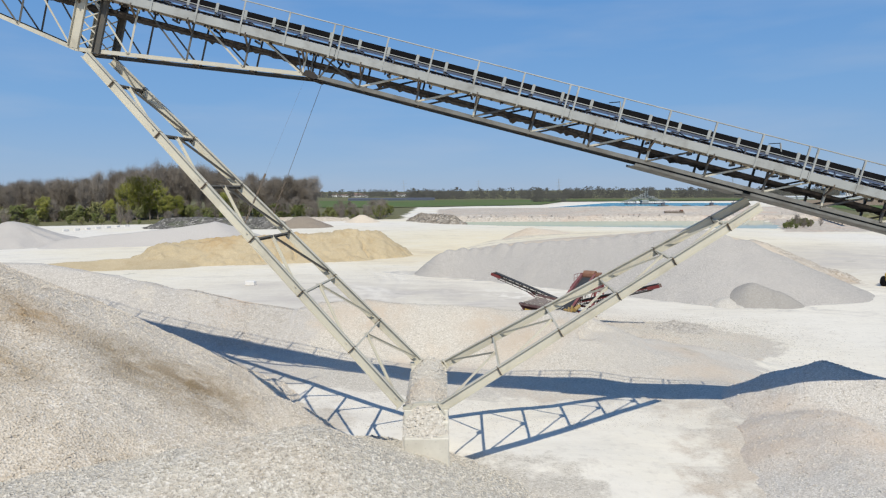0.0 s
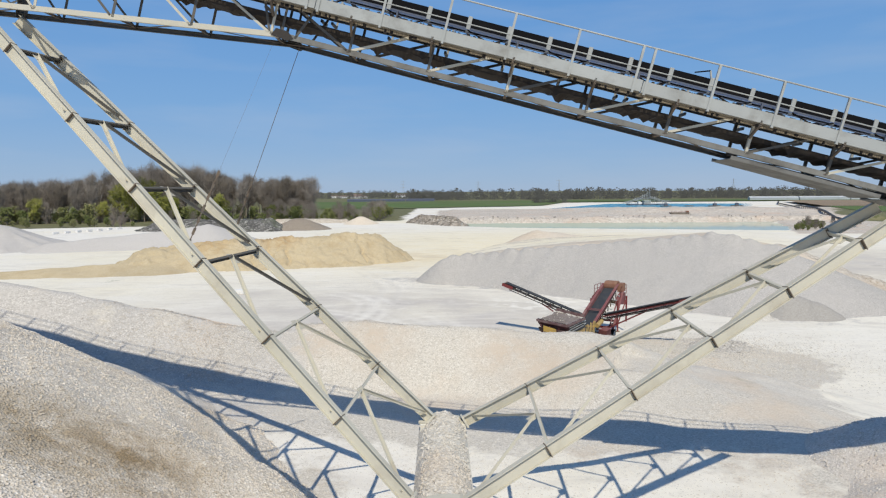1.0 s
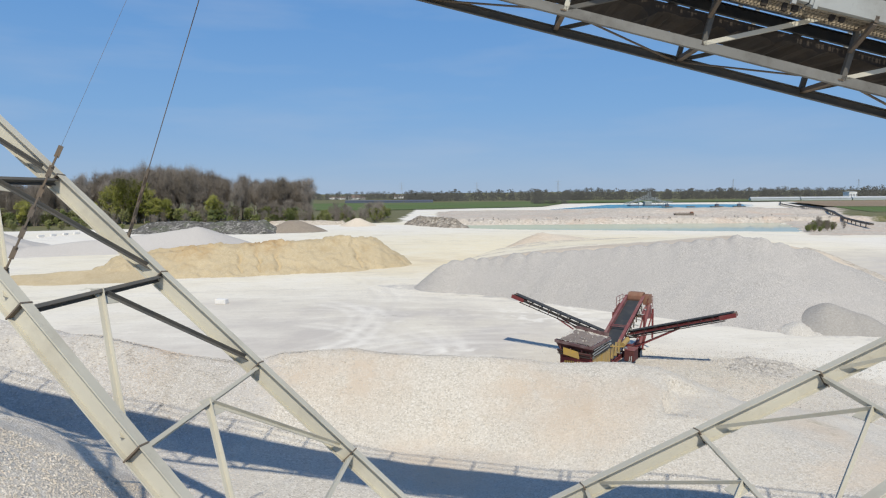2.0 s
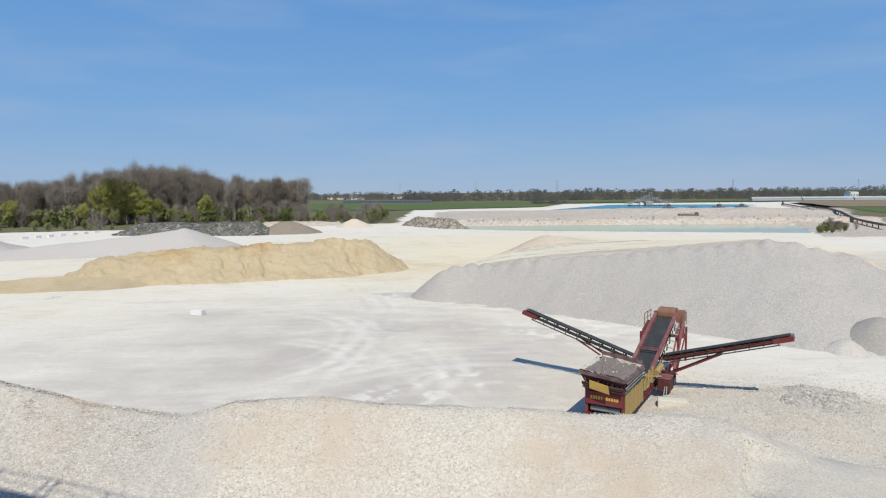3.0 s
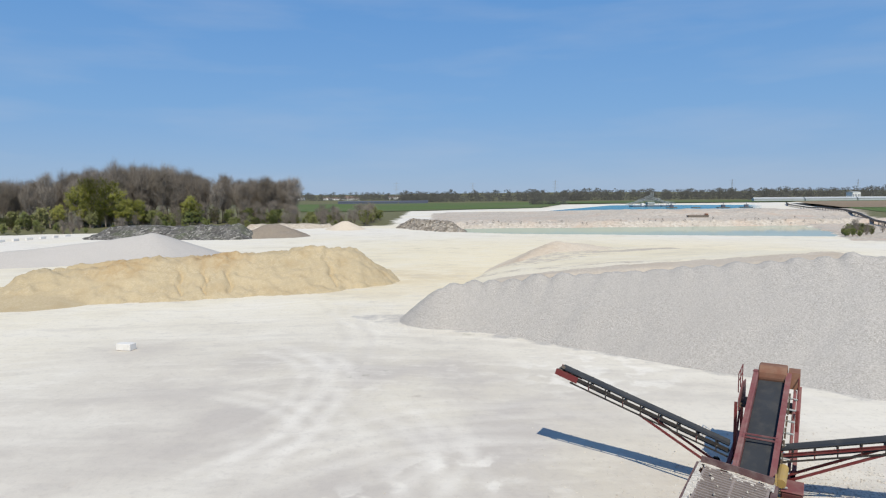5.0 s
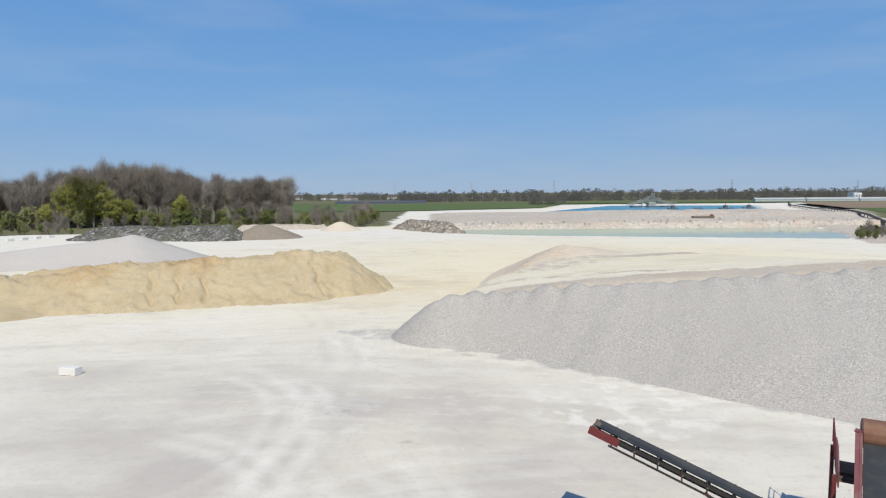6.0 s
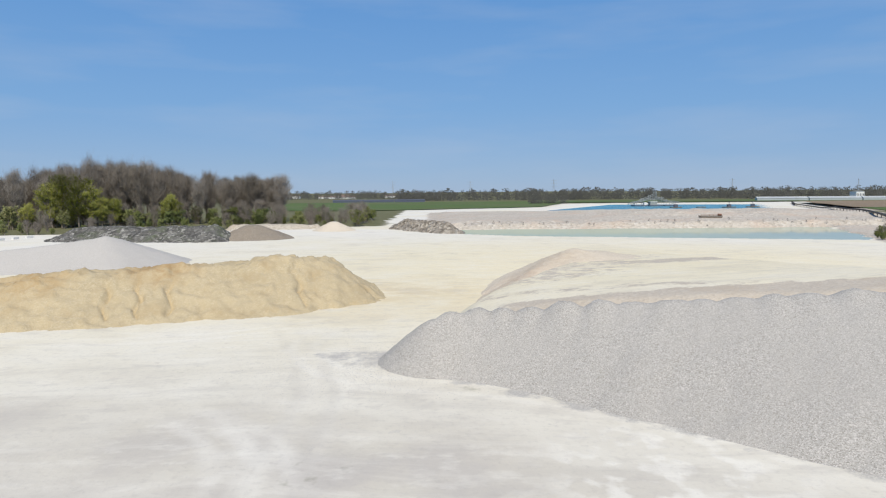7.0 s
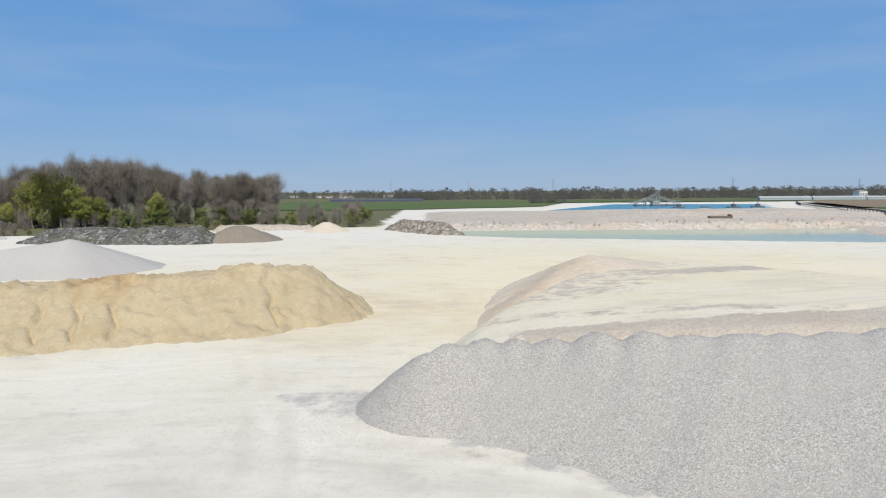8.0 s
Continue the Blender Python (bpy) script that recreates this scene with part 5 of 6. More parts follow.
panel("hopper_lip", [(-0.3, -1.2, 3.0), (-0.4, 1.2, 2.9), (-0.2, 1.1, 2.55), (-0.1, -1.05, 2.6)], DARKRED, plant, 0.12, "dented dark red lip under the grid")
panel("warning_plate", [(-0.46, -0.66, 2.8), (-0.5, 0.48, 2.6), (-0.56, 0.42, 3.08), (-0.48, -0.66, 3.26)], YELLOW, plant, 0.05, "dented yellow plate on the hopper front")
for k in range(17):
    t = 0.09 + 0.82 * k / 16
    a = Vector(RIM[0]).lerp(Vector(RIM[3]), t)
    b = Vector(RIM[1]).lerp(Vector(RIM[2]), t)
    a, b = a.lerp(b, 0.1), a.lerp(b, 0.93)
    mbar("grid_bar", a + Vector((0, 0, 0.1)), b + Vector((0, 0, 0.1)), flat(0.06, 0.06), GRIDM, plant)
for t in (0.1, 0.5, 0.93):
    a = Vector(RIM[0]).lerp(Vector(RIM[1]), t)
    b = Vector(RIM[3]).lerp(Vector(RIM[2]), t)
    mbar("grid_frame", a.lerp(b, 0.06) + Vector((0, 0, 0.06)), a.lerp(b, 0.94) + Vector((0, 0, 0.06)), flat(0.09, 0.1), GRIDM, plant)
mbar("grid_backplate", (3.62, -1.2, 3.72), (3.62, 1.25, 3.4), flat(0.05, 0.5), RIMRED, plant, label="dusty back plate of the grid")
# pale fines and stones lying on the grid's rim, thickest at the back and the far side
R0, R1, R2, R3 = (Vector(p) for p in RIM)
us, vs = 60, 44
bm = bmesh.new()
lying = {}
for i in range(us + 1):
    for j in range(vs + 1):
        a, b = i / us, j / vs
        p = R0.lerp(R3, a).lerp(R1.lerp(R2, a), b)
        ragged = 0.3 * float(rough(np.array(a * 8.0), np.array(b * 6.0), 1.0, 131, 4))
        near = min(a * 2.6, (1 - a) * 1.5, b * 1.35, (1 - b) * 4.5)
        lift = 0.19 - near + ragged
        if lift > 0:
            lying[i, j] = bm.verts.new(mp(p.x, p.y, p.z + 0.1 + 0.25 * min(lift, 0.35)))
for i, j in lying:
    q = [lying.get(k) for k in ((i, j), (i + 1, j), (i + 1, j + 1), (i, j + 1))]
    if all(q):
        bm.faces.new(q)
bmesh.ops.recalc_face_normals(bm, faces=bm.faces)
tagged(part("grid_grit", bm, BERM, plant, "pale fines lying on the grid's rim"), kind="stuff")
bm = bmesh.new()
rng = random.Random(5)
for k in range(26):
    a, b = rng.uniform(0.08, 0.95), rng.uniform(0.08, 0.92)
    p = R0.lerp(R3, a).lerp(R1.lerp(R2, a), b)
    r = rng.uniform(0.03, 0.07)
    m = Matrix.Translation(mp(p.x, p.y, p.z + 0.17)) @ Euler((rng.random() * 6, rng.random() * 6, 0)).to_matrix().to_4x4() @ Matrix.Diagonal((r, r * 0.8, r * 0.5, 1))
    bmesh.ops.create_icosphere(bm, subdivisions=1, radius=1, matrix=m)
tagged(part("grid_stones", bm, COBBLE, plant, "stray stones caught on the bars"), kind="stuff")
# floor of gravel seen through the bars
panel("hopper_load", [(0.15, -0.98, 2.75), (0.15, 1.0, 2.7), (3.45, 1.05, 2.7), (3.45, -0.98, 2.8)], RETURN, plant, 0.02, "dark gravel floor inside the hopper")
# worn clutter under the rim: hoses, stays and a bent guard
rng = random.Random(17)
for k in range(9):
    v = -1.0 + 0.26 * k
    mbar("rim_stay", (-0.28, v, 3.28 - 0.03 * k), (-0.12 + 0.1 * rng.random(), v + rng.uniform(-0.2, 0.2), 2.62), flat(0.06, 0.05), SOOT if k % 3 else DULLRED, plant, tuple(M_U))
for k in range(3):
    z = 2.68 + 0.13 * k
    mbar("hydraulic_hose", (-0.3, -1.15, z + 0.1), (-0.32, 1.2, z - 0.02), ring(0.03, 6), SOOT, plant)
for k in range(6):
    mbar("side_slat", (0.1, 1.26 + 0.01 * k, 2.66 + 0.1 * k), (3.6, 1.28 + 0.01 * k, 2.62 + 0.1 * k), flat(0.03, 0.05), GALV if k % 2 else SOOT, plant)
# main conveyor: belt in a steep red trough
C0, C1 = (4.6, 0.22, 0.95), (13.3, 0.22, 4.75)
for v in (-0.42, 0.86):
    mbar("trough_side", (4.4, v + 0.02, 0.95), (13.5, v + 0.4, 4.72), flat(0.09, 0.5), DULLRED, plant, label="dusty pink-red trough side")
    mbar("trough_flange", (4.4, v + 0.02 + (0.09 if v > 0 else -0.09), 1.18), (13.5, v + 0.4 + (0.09 if v > 0 else -0.09), 4.95), flat(0.2, 0.03), DULLRED, plant)
mbar("main_belt", (4.5, 0.24, 0.9), (13.4, 0.62, 4.58), flat(1.15, 0.05), BELTGREY, plant, label="dark blue-grey main belt")
for u, z in ((8.9, 2.95), (9.1, 3.03), (13.3, 4.8)):
    mbar("trough_cross_bar", (u, -0.25, z + 0.12), (u, 1.12, z + 0.12), flat(0.06, 0.06), DULLRED, plant)
mbar("underframe", (4.8, -0.2, 0.7), (13.2, 0.1, 4.1), channel(0.08, 0.16, 0.015), RED, plant)
mbar("underframe", (4.8, 0.7, 0.7), (13.2, 1.0, 4.1), channel(0.08, 0.16, 0.015), RED, plant)
# screen box and hood at the top
SCREEN = [(11.9, 3.2), (15.3, 2.7), (15.3, 3.9), (13.4, 4.2), (11.9, 3.8)]
for v in (-0.75, 1.55):
    panel("screen_side", [(u, v, z) for u, z in SCREEN], DULLRED, plant, 0.05)
for k in range(7):
    u = 12.1 + 0.5 * k
    mbar("screen_beam", (u, -0.72, 3.5 - 0.12 * k), (u, 1.58, 3.5 - 0.12 * k), flat(0.08, 0.12), RUSTY, plant)
panel("screen_deck", [(11.9, -0.7, 3.45), (15.3, -0.7, 2.95), (15.3, 1.55, 2.95), (11.9, 1.55, 3.45)], RUST, plant, 0.03)
bm = bmesh.new()
hood = [(13.15, 4.65), (13.2, 4.98), (13.6, 5.2), (14.3, 5.16), (14.6, 4.85), (14.6, 4.3), (13.3, 4.3)]
slab(bm, [mp(u, 0.0, z) for u, z in hood], -1.25)
bmesh.ops.recalc_face_normals(bm, faces=bm.faces)
bmesh.ops.bevel(bm, geom=bm.edges[:], offset=0.05, segments=1, affect="EDGES")
part("hood", bm, RUST, plant, "rusty brown hood over the belt's head drum")
panel("motor_guard", [(13.4, 1.3, 4.2), (14.5, 1.3, 4.2), (14.4, 1.3, 5.0), (13.5, 1.3, 5.0)], RUST, plant, 0.5)
for v in (-0.85, 1.75):
    for u in (12.0, 15.1):
        mbar("screen_post", (u, v, 1.0), (u, v, 3.6), flat(0.14, 0.14), RED, plant, tuple(M_U))
    mbar("screen_stay", (12.0, v, 1.2), (15.1, v, 3.3), flat(0.09, 0.09), RED, plant)
    for u in (13.0, 14.0, 15.0):
        mbar("guard_post", (u, v, 3.8), (u, v, 4.75), ring(0.025, 6), RED, plant, tuple(M_U))
    mbar("guard_rail", (13.0, v, 4.75), (15.0, v, 4.75), ring(0.025, 6), RED, plant)
    mbar("guard_rail", (13.0, v, 4.35), (15.0, v, 4.35), ring(0.02, 6), RED, plant)
# folded chute work along the engine side of the main trough
for k in range(8):
    t = k / 7
    a = Vector((7.2 + 5.2 * t, 1.15 + 0.15 * t, 1.85 + 2.2 * t))
    mbar("roller_arm", a, a + Vector((0.35, 0.42, -0.15)), ring(0.05, 6), GALV, plant)
    mbar("roller_bracket", a + Vector((0.1, 0.1, -0.3)), a + Vector((0.1, 0.12, 0.18)), flat(0.08, 0.12), RUSTY, plant, tuple(M_U))
mbar("hydraulic_pipe", (6.5, 1.2, 1.7), (12.9, 1.3, 4.3), ring(0.035, 6), RUBBER, plant)
mbar("lift_ram", (9.8, 1.55, 1.1), (13.2, 1.62, 4.2), ring(0.07, 8), DULLRED, plant)
mbar("ram_frame", (10.6, 1.75, 1.1), (13.6, 1.8, 4.3), flat(0.18, 0.12), DULLRED, plant)
# engine box, tank, axle with wheels
part("engine_box", boxed(bmesh.new(), -0.6, 0.6, -0.4, 0.4, 0.7, 1.55, 0.06), DARKRED, plant, "red engine box with dusty top").matrix_basis = Matrix.Translation(mp(8.0, 1.75, 0)) @ pose(0, 0, 0, 0, 0, 58)
part("engine_lid", boxed(bmesh.new(), -0.62, 0.62, -0.42, 0.42, 1.56, 1.63, 0.03), DULLRED, plant, "dust-covered lid").matrix_basis = Matrix.Translation(mp(8.0, 1.75, 0)) @ pose(0, 0, 0, 0, 0, 58)
bm = bmesh.new()
sweep(bm, mp(7.0, 1.35, 2.05), mp(8.2, 1.4, 2.25), ring(0.2, 14))
part("oil_tank", bm, MUSTARD, plant, "yellow oil tank beside the trough")
for k in range(3):
    mbar("yellow_guard", (4.7 + 0.9 * k, 1.2, 1.5), (5.0 + 0.9 * k, 1.2, 2.5), flat(0.5, 0.06), MUSTARD, plant, tuple(M_V))
mbar("yellow_handle", (4.6, 1.1, 2.45), (4.75, 2.0, 2.5), flat(0.07, 0.06), YELLOW, plant)
mbar("hose", (7.2, 2.0, 1.2), (6.4, 2.1, 0.15), ring(0.03, 6), GALV, plant)
mbar("hose", (7.1, 1.9, 1.2), (6.3, 1.9, 0.12), ring(0.03, 6), GALV, plant)
mbar("support_foot", (6.4, 1.7, 0.1), (6.3, 2.3, 0.1), flat(0.3, 0.16), YELLOW, plant)
for u in (9.6, 10.9):
    mbar("axle", (u, -1.5, 0.55), (u, 1.6, 0.55), ring(0.08), RUSTY, plant)
    for v in (-1.55, 1.65):
        w = mbar("wheel", (u, v - 0.17, 0.55), (u, v + 0.17, 0.55), ring(0.3, 18), GALV, plant)
        bm = bmesh.new()
        sweep(bm, mp(u, v - 0.15, 0.55), mp(u, v + 0.15, 0.55), ring(0.54, 22))
        bmesh.ops.bevel(bm, geom=[e for e in bm.edges if len(e.link_faces) == 2 and any(len(f.verts) > 4 for f in e.link_faces)], offset=0.06, segments=2, affect="EDGES")
        tyre = part("tyre", bm, RUBBER, w)


def side_conveyor(foot, tip, rail_mat, name_label):
    """A slim stacking conveyor: two side rails, troughed belt, idlers, head drum and a stay."""
    a, b = Vector(foot), Vector(tip)
    d = (b - a).normalized()
    c = part("side_conveyor", sweep(bmesh.new(), mp(*(a + Vector((0, 0, 0.1)))), mp(*(b + Vector((0, 0, 0.1)))), [(-0.34, 0.1), (-0.18, 0.0), (0.18, 0.0), (0.34, 0.1), (0.34, 0.13), (0.18, 0.035), (-0.18, 0.035), (-0.34, 0.13)]), BELTGREY, plant, name_label)
    for off in (-0.38, 0.38):
        o = Vector((off, 0, 0))
        mbar("side_rail", a + o, b + o, channel(0.06, 0.13, 0.012), rail_mat, c)
        mbar("lower_rail", a + o + Vector((0, 0, -0.32)), a.lerp(b, 0.93) + o + Vector((0, 0, -0.3)), flat(0.05, 0.07), SOOT, c)
        for k in range(9):
            p = a.lerp(b, (k + 0.6) / 9.4) + o
            mbar("idler_arm", p, p + Vector((0, 0, 0.22)), flat(0.06, 0.05), SOOT, c, tuple(M_U))
            mbar("frame_strut", p, p + Vector((0, 0, -0.32)), flat(0.05, 0.04), DARKRED if k % 2 else SOOT, c, tuple(M_U))
    mbar("return_strand", a + Vector((0, 0, -0.2)), b + Vector((0, 0, -0.16)), flat(0.55, 0.02), BELTGREY, c)
    for k in range(9):
        p = a.lerp(b, (k + 0.6) / 9.4)
        mbar("idler_roller", p + Vector((-0.38, 0, -0.05)), p + Vector((0.38, 0, -0.05)), ring(0.05), GALV, c)
    mbar("head_drum", b + Vector((-0.4, 0, 0)), b + Vector((0.4, 0, 0)), ring(0.17, 12), RUSTY, c)
    for off in (-0.42, 0.42):
        e = b - d * 1.0
        mbar("head_plate", e + Vector((off, 0, -0.02)), b + d * 0.18 + Vector((off, 0, -0.02)), flat(0.03, 0.32), RED, c, label="red head plate")
        knee = a.lerp(b, 0.5) + Vector((off * 0.8, 0, -0.3))
        mbar("stay", (knee.x, 1.0 if b.y > 0 else -0.9, 1.05), knee, flat(0.08, 0.1), RED, c)
    return c


side_conveyor((9.6, -0.85, 2.2), (9.3, -8.75, 4.78), SOOT, "slim side conveyor with dark belt raised over the yard")
side_conveyor((9.3, 1.2, 2.5), (9.6, 8.85, 4.7), RED, "slim side conveyor with dusty grey belt raised over the gravel")

# ---- loose things round the plant ----
def block(name, x, y, z, sx, sy, sz, turn, label, category, mat=CONCRETE, tilt=0.0):
    ob = part(name, boxed(bmesh.new(), -sx / 2, sx / 2, -sy / 2, sy / 2, 0, sz, 0.03), mat)
    ob.matrix_basis = pose(x, y, z, tilt, 0, turn)
    return tagged(ob, label, category)


block("concrete_block", 13.9, 59.3, 0.15, 1.75, 0.7, 0.65, -18, "pale concrete block half buried beside the plant", "concrete block")
block("concrete_block", -28.6, 93.2, 0.0, 1.5, 0.8, 0.6, -14, "pale concrete block standing alone on the yard", "concrete block", PALE)
block("concrete_block", 10.0, 55.3, 0.0, 0.8, 0.7, 0.6, 30, "small concrete block under the plant's corner", "concrete block")
bm = bmesh.new()
pts = [(0, 0, 0.02), (0.5, -0.06, 0.16), (0.95, 0.0, 0.1), (1.45, -0.1, 0.03), (1.6, 0.35, 0.03), (1.0, 0.75, 0.14), (0.5, 0.8, 0.24), (-0.1, 0.85, 0.03)]
vs = [bm.verts.new(p) for p in pts]
for q in ((0, 1, 6, 7), (1, 2, 5, 6), (2, 3, 4, 5)):
    bm.faces.new([vs[i] for i in q])
bmesh.ops.solidify(bm, geom=bm.faces[:], thickness=-0.04)
mat_ob = part("rubber_mat", bm, GALV)
mat_ob.matrix_basis = pose(14.55, 55.9, float(ground_z(np.array(14.55), np.array(55.9))) + 0.06, 0, 0, -20) @ Matrix.Scale(0.65, 4)
tagged(mat_ob, "crumpled piece of old dusty grey conveyor belt", "rubber mat")

plank = thing("plank", "long thin weathered plank lying on the gravel", "plank", pose(14.6, 55.55, float(ground_z(np.array(14.6), np.array(55.55))) + 0.06, 0, 0, -31))
part("board", boxed(bmesh.new(), -1.35, 1.35, -0.07, 0.07, 0, 0.06, 0.01), CONCRETE, plank)
part("cleat", boxed(bmesh.new(), 0.7, 1.3, -0.11, 0.11, 0.062, 0.1, 0.01), RUSTY, plank)


# ---- trees ----
def tube(bm, path, radii, sides=5):
    rings = []
    for i, (p, r) in enumerate(zip(path, radii)):
        d = (path[min(i + 1, len(path) - 1)] - path[max(i - 1, 0)]).normalized()
        side = d.orthogonal().normalized()
        other = d.cross(side)
        rings.append([bm.verts.new(p + (side * math.cos(a) + other * math.sin(a)) * r) for a in (2 * math.pi * k / sides for k in range(sides))])
    for a, b in zip(rings, rings[1:]):
        for k in range(sides):
            bm.faces.new((a[k], a[(k + 1) % sides], b[(k + 1) % sides], b[k]))


def tree_meshes(seed, height, wide, leafy, twigs=1500, leaves=900, multi=1, base=0.2, leaf=1.0):
    """A trunk with limbs that fill a rounded crown, fine twigs all over it, with or without young leaves."""
    rng = random.Random(seed)
    bm = bmesh.new()
    tips = []
    stems = [Vector((rng.uniform(-1, 1), rng.uniform(-1, 1), 0)) * (0.12 * height if multi > 1 else 0.0) for _ in range(multi)]
    for stem in stems:
        lean = Vector((rng.uniform(-0.06, 0.06), rng.uniform(-0.06, 0.06), 1))
        spine = [stem + Vector((lean.x * z + rng.uniform(-0.01, 0.01) * height, lean.y * z + rng.uniform(-0.01, 0.01) * height, z)) for z in (height * t for t in (0, 0.15, 0.3, 0.45, 0.6, 0.75, 0.9))]
        tube(bm, spine, [height * 0.015 * (1 - 0.12 * k) for k in range(7)], 6)
        for k in range(int(40 / multi) + 4):
            t = rng.uniform(base, 0.86)
            i = min(5, int(t / 0.15))
            p = spine[i].lerp(spine[i + 1], (t / 0.15) % 1)
            a = rng.uniform(0, 6.283)
            reach = wide * height * (0.35 + 0.65 * math.sin(math.pi * min(1, (t - base) / (1.05 - base) + 0.12))) * rng.uniform(0.6, 1.0)
            rise = height * rng.uniform(0.2, 0.42) * (1.1 - 0.75 * t)
            end = p + Vector((math.cos(a) * reach, math.sin(a) * reach, rise))
            mid = p.lerp(end, 0.5) + Vector((0, 0, -0.06 * rise)) + Vector((rng.uniform(-0.5, 0.5), rng.uniform(-0.5, 0.5), 0)) * 0.06 * height
            tube(bm, [p, mid, end], [height * 0.0085 * (1.2 - t), height * 0.0055 * (1.2 - t), height * 0.0016], 3)
            for _ in range(4):
                f = rng.uniform(0.35, 1.0)
                q = p.lerp(mid, f * 2) if f < 0.5 else mid.lerp(end, f * 2 - 1)
                b = q + Vector((rng.gauss(0, 1), rng.gauss(0, 1), rng.gauss(0.9, 0.6))).normalized() * height * rng.uniform(0.06, 0.13)
                tube(bm, [q, b], [height * 0.0026, height * 0.001], 3)
                for g in (0.3, 0.65, 1.0):
                    tips.append(q.lerp(b, g))
        tips.extend([spine[-1]] * 3)
    trunk = bpy.data.meshes.new("trunk")
    bm.to_mesh(trunk)
    bm.free()
    trunk.materials.append(BARK)
    co, tri = [], []
    for k in range(twigs):
        p = rng.choice(tips) + Vector((rng.gauss(0, 1), rng.gauss(0, 1), rng.gauss(0, 1))) * height * 0.03
        q = Vector((rng.gauss(0, 1), rng.gauss(0, 1), rng.gauss(3.0, 1.0))).normalized() * height * rng.uniform(0.05, 0.15)
        w = Vector((rng.uniform(-1, 1), rng.uniform(-1, 1), rng.uniform(-1, 1))).normalized() * height * rng.uniform(0.0008, 0.0017)
        i = len(co)
        co += [p - w, p + w, p + q]
        tri.append((i, i + 1, i + 2))
    crown = bpy.data.meshes.new("crown")
    crown.from_pydata([tuple(c) for c in co], [], tri)
    crown.materials.append(TWIGS)
    out = [("trunk", trunk), ("crown", crown)]
    if leafy:
        co, tri = [], []
        for k in range(leaves):
            p = rng.choice(tips) + Vector((rng.gauss(0, 1), rng.gauss(0, 1), rng.gauss(0, 1))) * height * 0.03
            a = Vector((rng.uniform(-1, 1), rng.uniform(-1, 1), rng.uniform(-1, 1))).normalized()
            b = a.orthogonal()
            r = height * leaf * rng.uniform(0.007, 0.016)
            i = len(co)
            co += [p + a * r, p + b * r * 0.8, p - a * r, p - b * r * 0.8]
            tri.append((i, i + 1, i + 2, i + 3))
        me = bpy.data.meshes.new("leaves")
        me.from_pydata([tuple(c) for c in co], [], tri)
        me.materials.append(leafy)
        out.append(("leaves", me))
    return out


def plant_tree(meshes, x, y, size, turn, name, label, category, group):
    z = float(ground_z(np.array(float(x)), np.array(float(y)))) - 0.1
    t = thing(name, label, category, pose(x, y, z, 0, 0, turn) @ Matrix.Scale(size, 4), group)
    for part_name, me in meshes:
        shared(part_name, me, t, Matrix())
    return t


BARE = [tree_meshes(200 + k, 25, 0.16 + 0.015 * k, None, 6500, base=0.22) for k in range(6)]
GREEN = [tree_meshes(220 + k, 21, 0.32, LEAF, 2500, 11000, base=0.06, leaf=0.85) for k in range(3)]
BUSH = [tree_meshes(240 + k, 5, 0.4, SHRUB, 1200, 1700, 3, base=0.02, leaf=2.4) for k in range(4)]
BRUSH = [tree_meshes(250 + k, 8, 0.4, None, 5000, 0, 4, base=0.03) for k in range(3)]
rng = random.Random(21)
wood = 0
for row in range(6):
    n = 27
    for k in range(n):
        s = (k + rng.uniform(-0.4, 0.4)) / (n - 1)
        x = -262 + 186 * s - 4 * row + rng.uniform(-2, 2)
        y = 296 + 78 * max(0.0, s) ** 1.3 + 9 * row + rng.uniform(-3, 3)
        tall = np.interp(s, [0, 0.3, 0.45, 0.52, 0.6, 0.7, 0.78, 1.0], [0.7, 0.76, 0.88, 1.0, 1.08, 1.1, 0.9, 0.84])
        if row < 2 and rng.random() < 0.1:
            plant_tree(rng.choice(GREEN), x, y, rng.uniform(0.4, 0.6) * tall, rng.uniform(0, 360), "tree", "broad tree in fresh yellow-green spring leaf", "tree", "trees of the wood")
        else:
            plant_tree(rng.choice(BARE), x, y, rng.uniform(0.85, 1.05) * tall, rng.uniform(0, 360), "tree", "bare grey-brown tree of a spring wood", "tree", "trees of the wood")
for s, size in ((0.545, 0.85), (0.568, 1.0), (0.592, 1.02), (0.612, 0.9), (0.636, 0.6), (0.66, 0.55), (0.768, 0.62), (0.785, 0.5), (0.5, 0.5), (0.36, 0.55), (0.2, 0.7), (0.06, 0.75)):
    x, y = -262 + 186 * s, 289 + 78 * s ** 1.3
    plant_tree(rng.choice(GREEN), x, y, size, rng.uniform(0, 360), "tree", "broad tree in fresh yellow-green spring leaf", "tree", "trees of the wood")
for k in range(56):
    s = rng.random()
    plant_tree(rng.choice(BRUSH), -262 + 190 * s, 291 + 78 * s ** 1.3 + rng.uniform(-3, 5), rng.uniform(0.7, 1.35), rng.uniform(0, 360), "bush", "bare brown brushwood at the wood's edge", "bush", "scrub")
for k in range(84):
    s = rng.random() ** 1.3
    x = -262 + 190 * s + rng.uniform(-4, 4)
    y = 289 + 78 * s ** 1.3 + rng.uniform(-5, 8)
    size = rng.uniform(0.8, 1.9) * np.interp(s, [0, 0.5, 1], [1.25, 1.0, 0.75])
    plant_tree(rng.choice(BUSH), x, y, size, rng.uniform(0, 360), "bush", "green scrub at the wood's edge", "bush", "scrub")
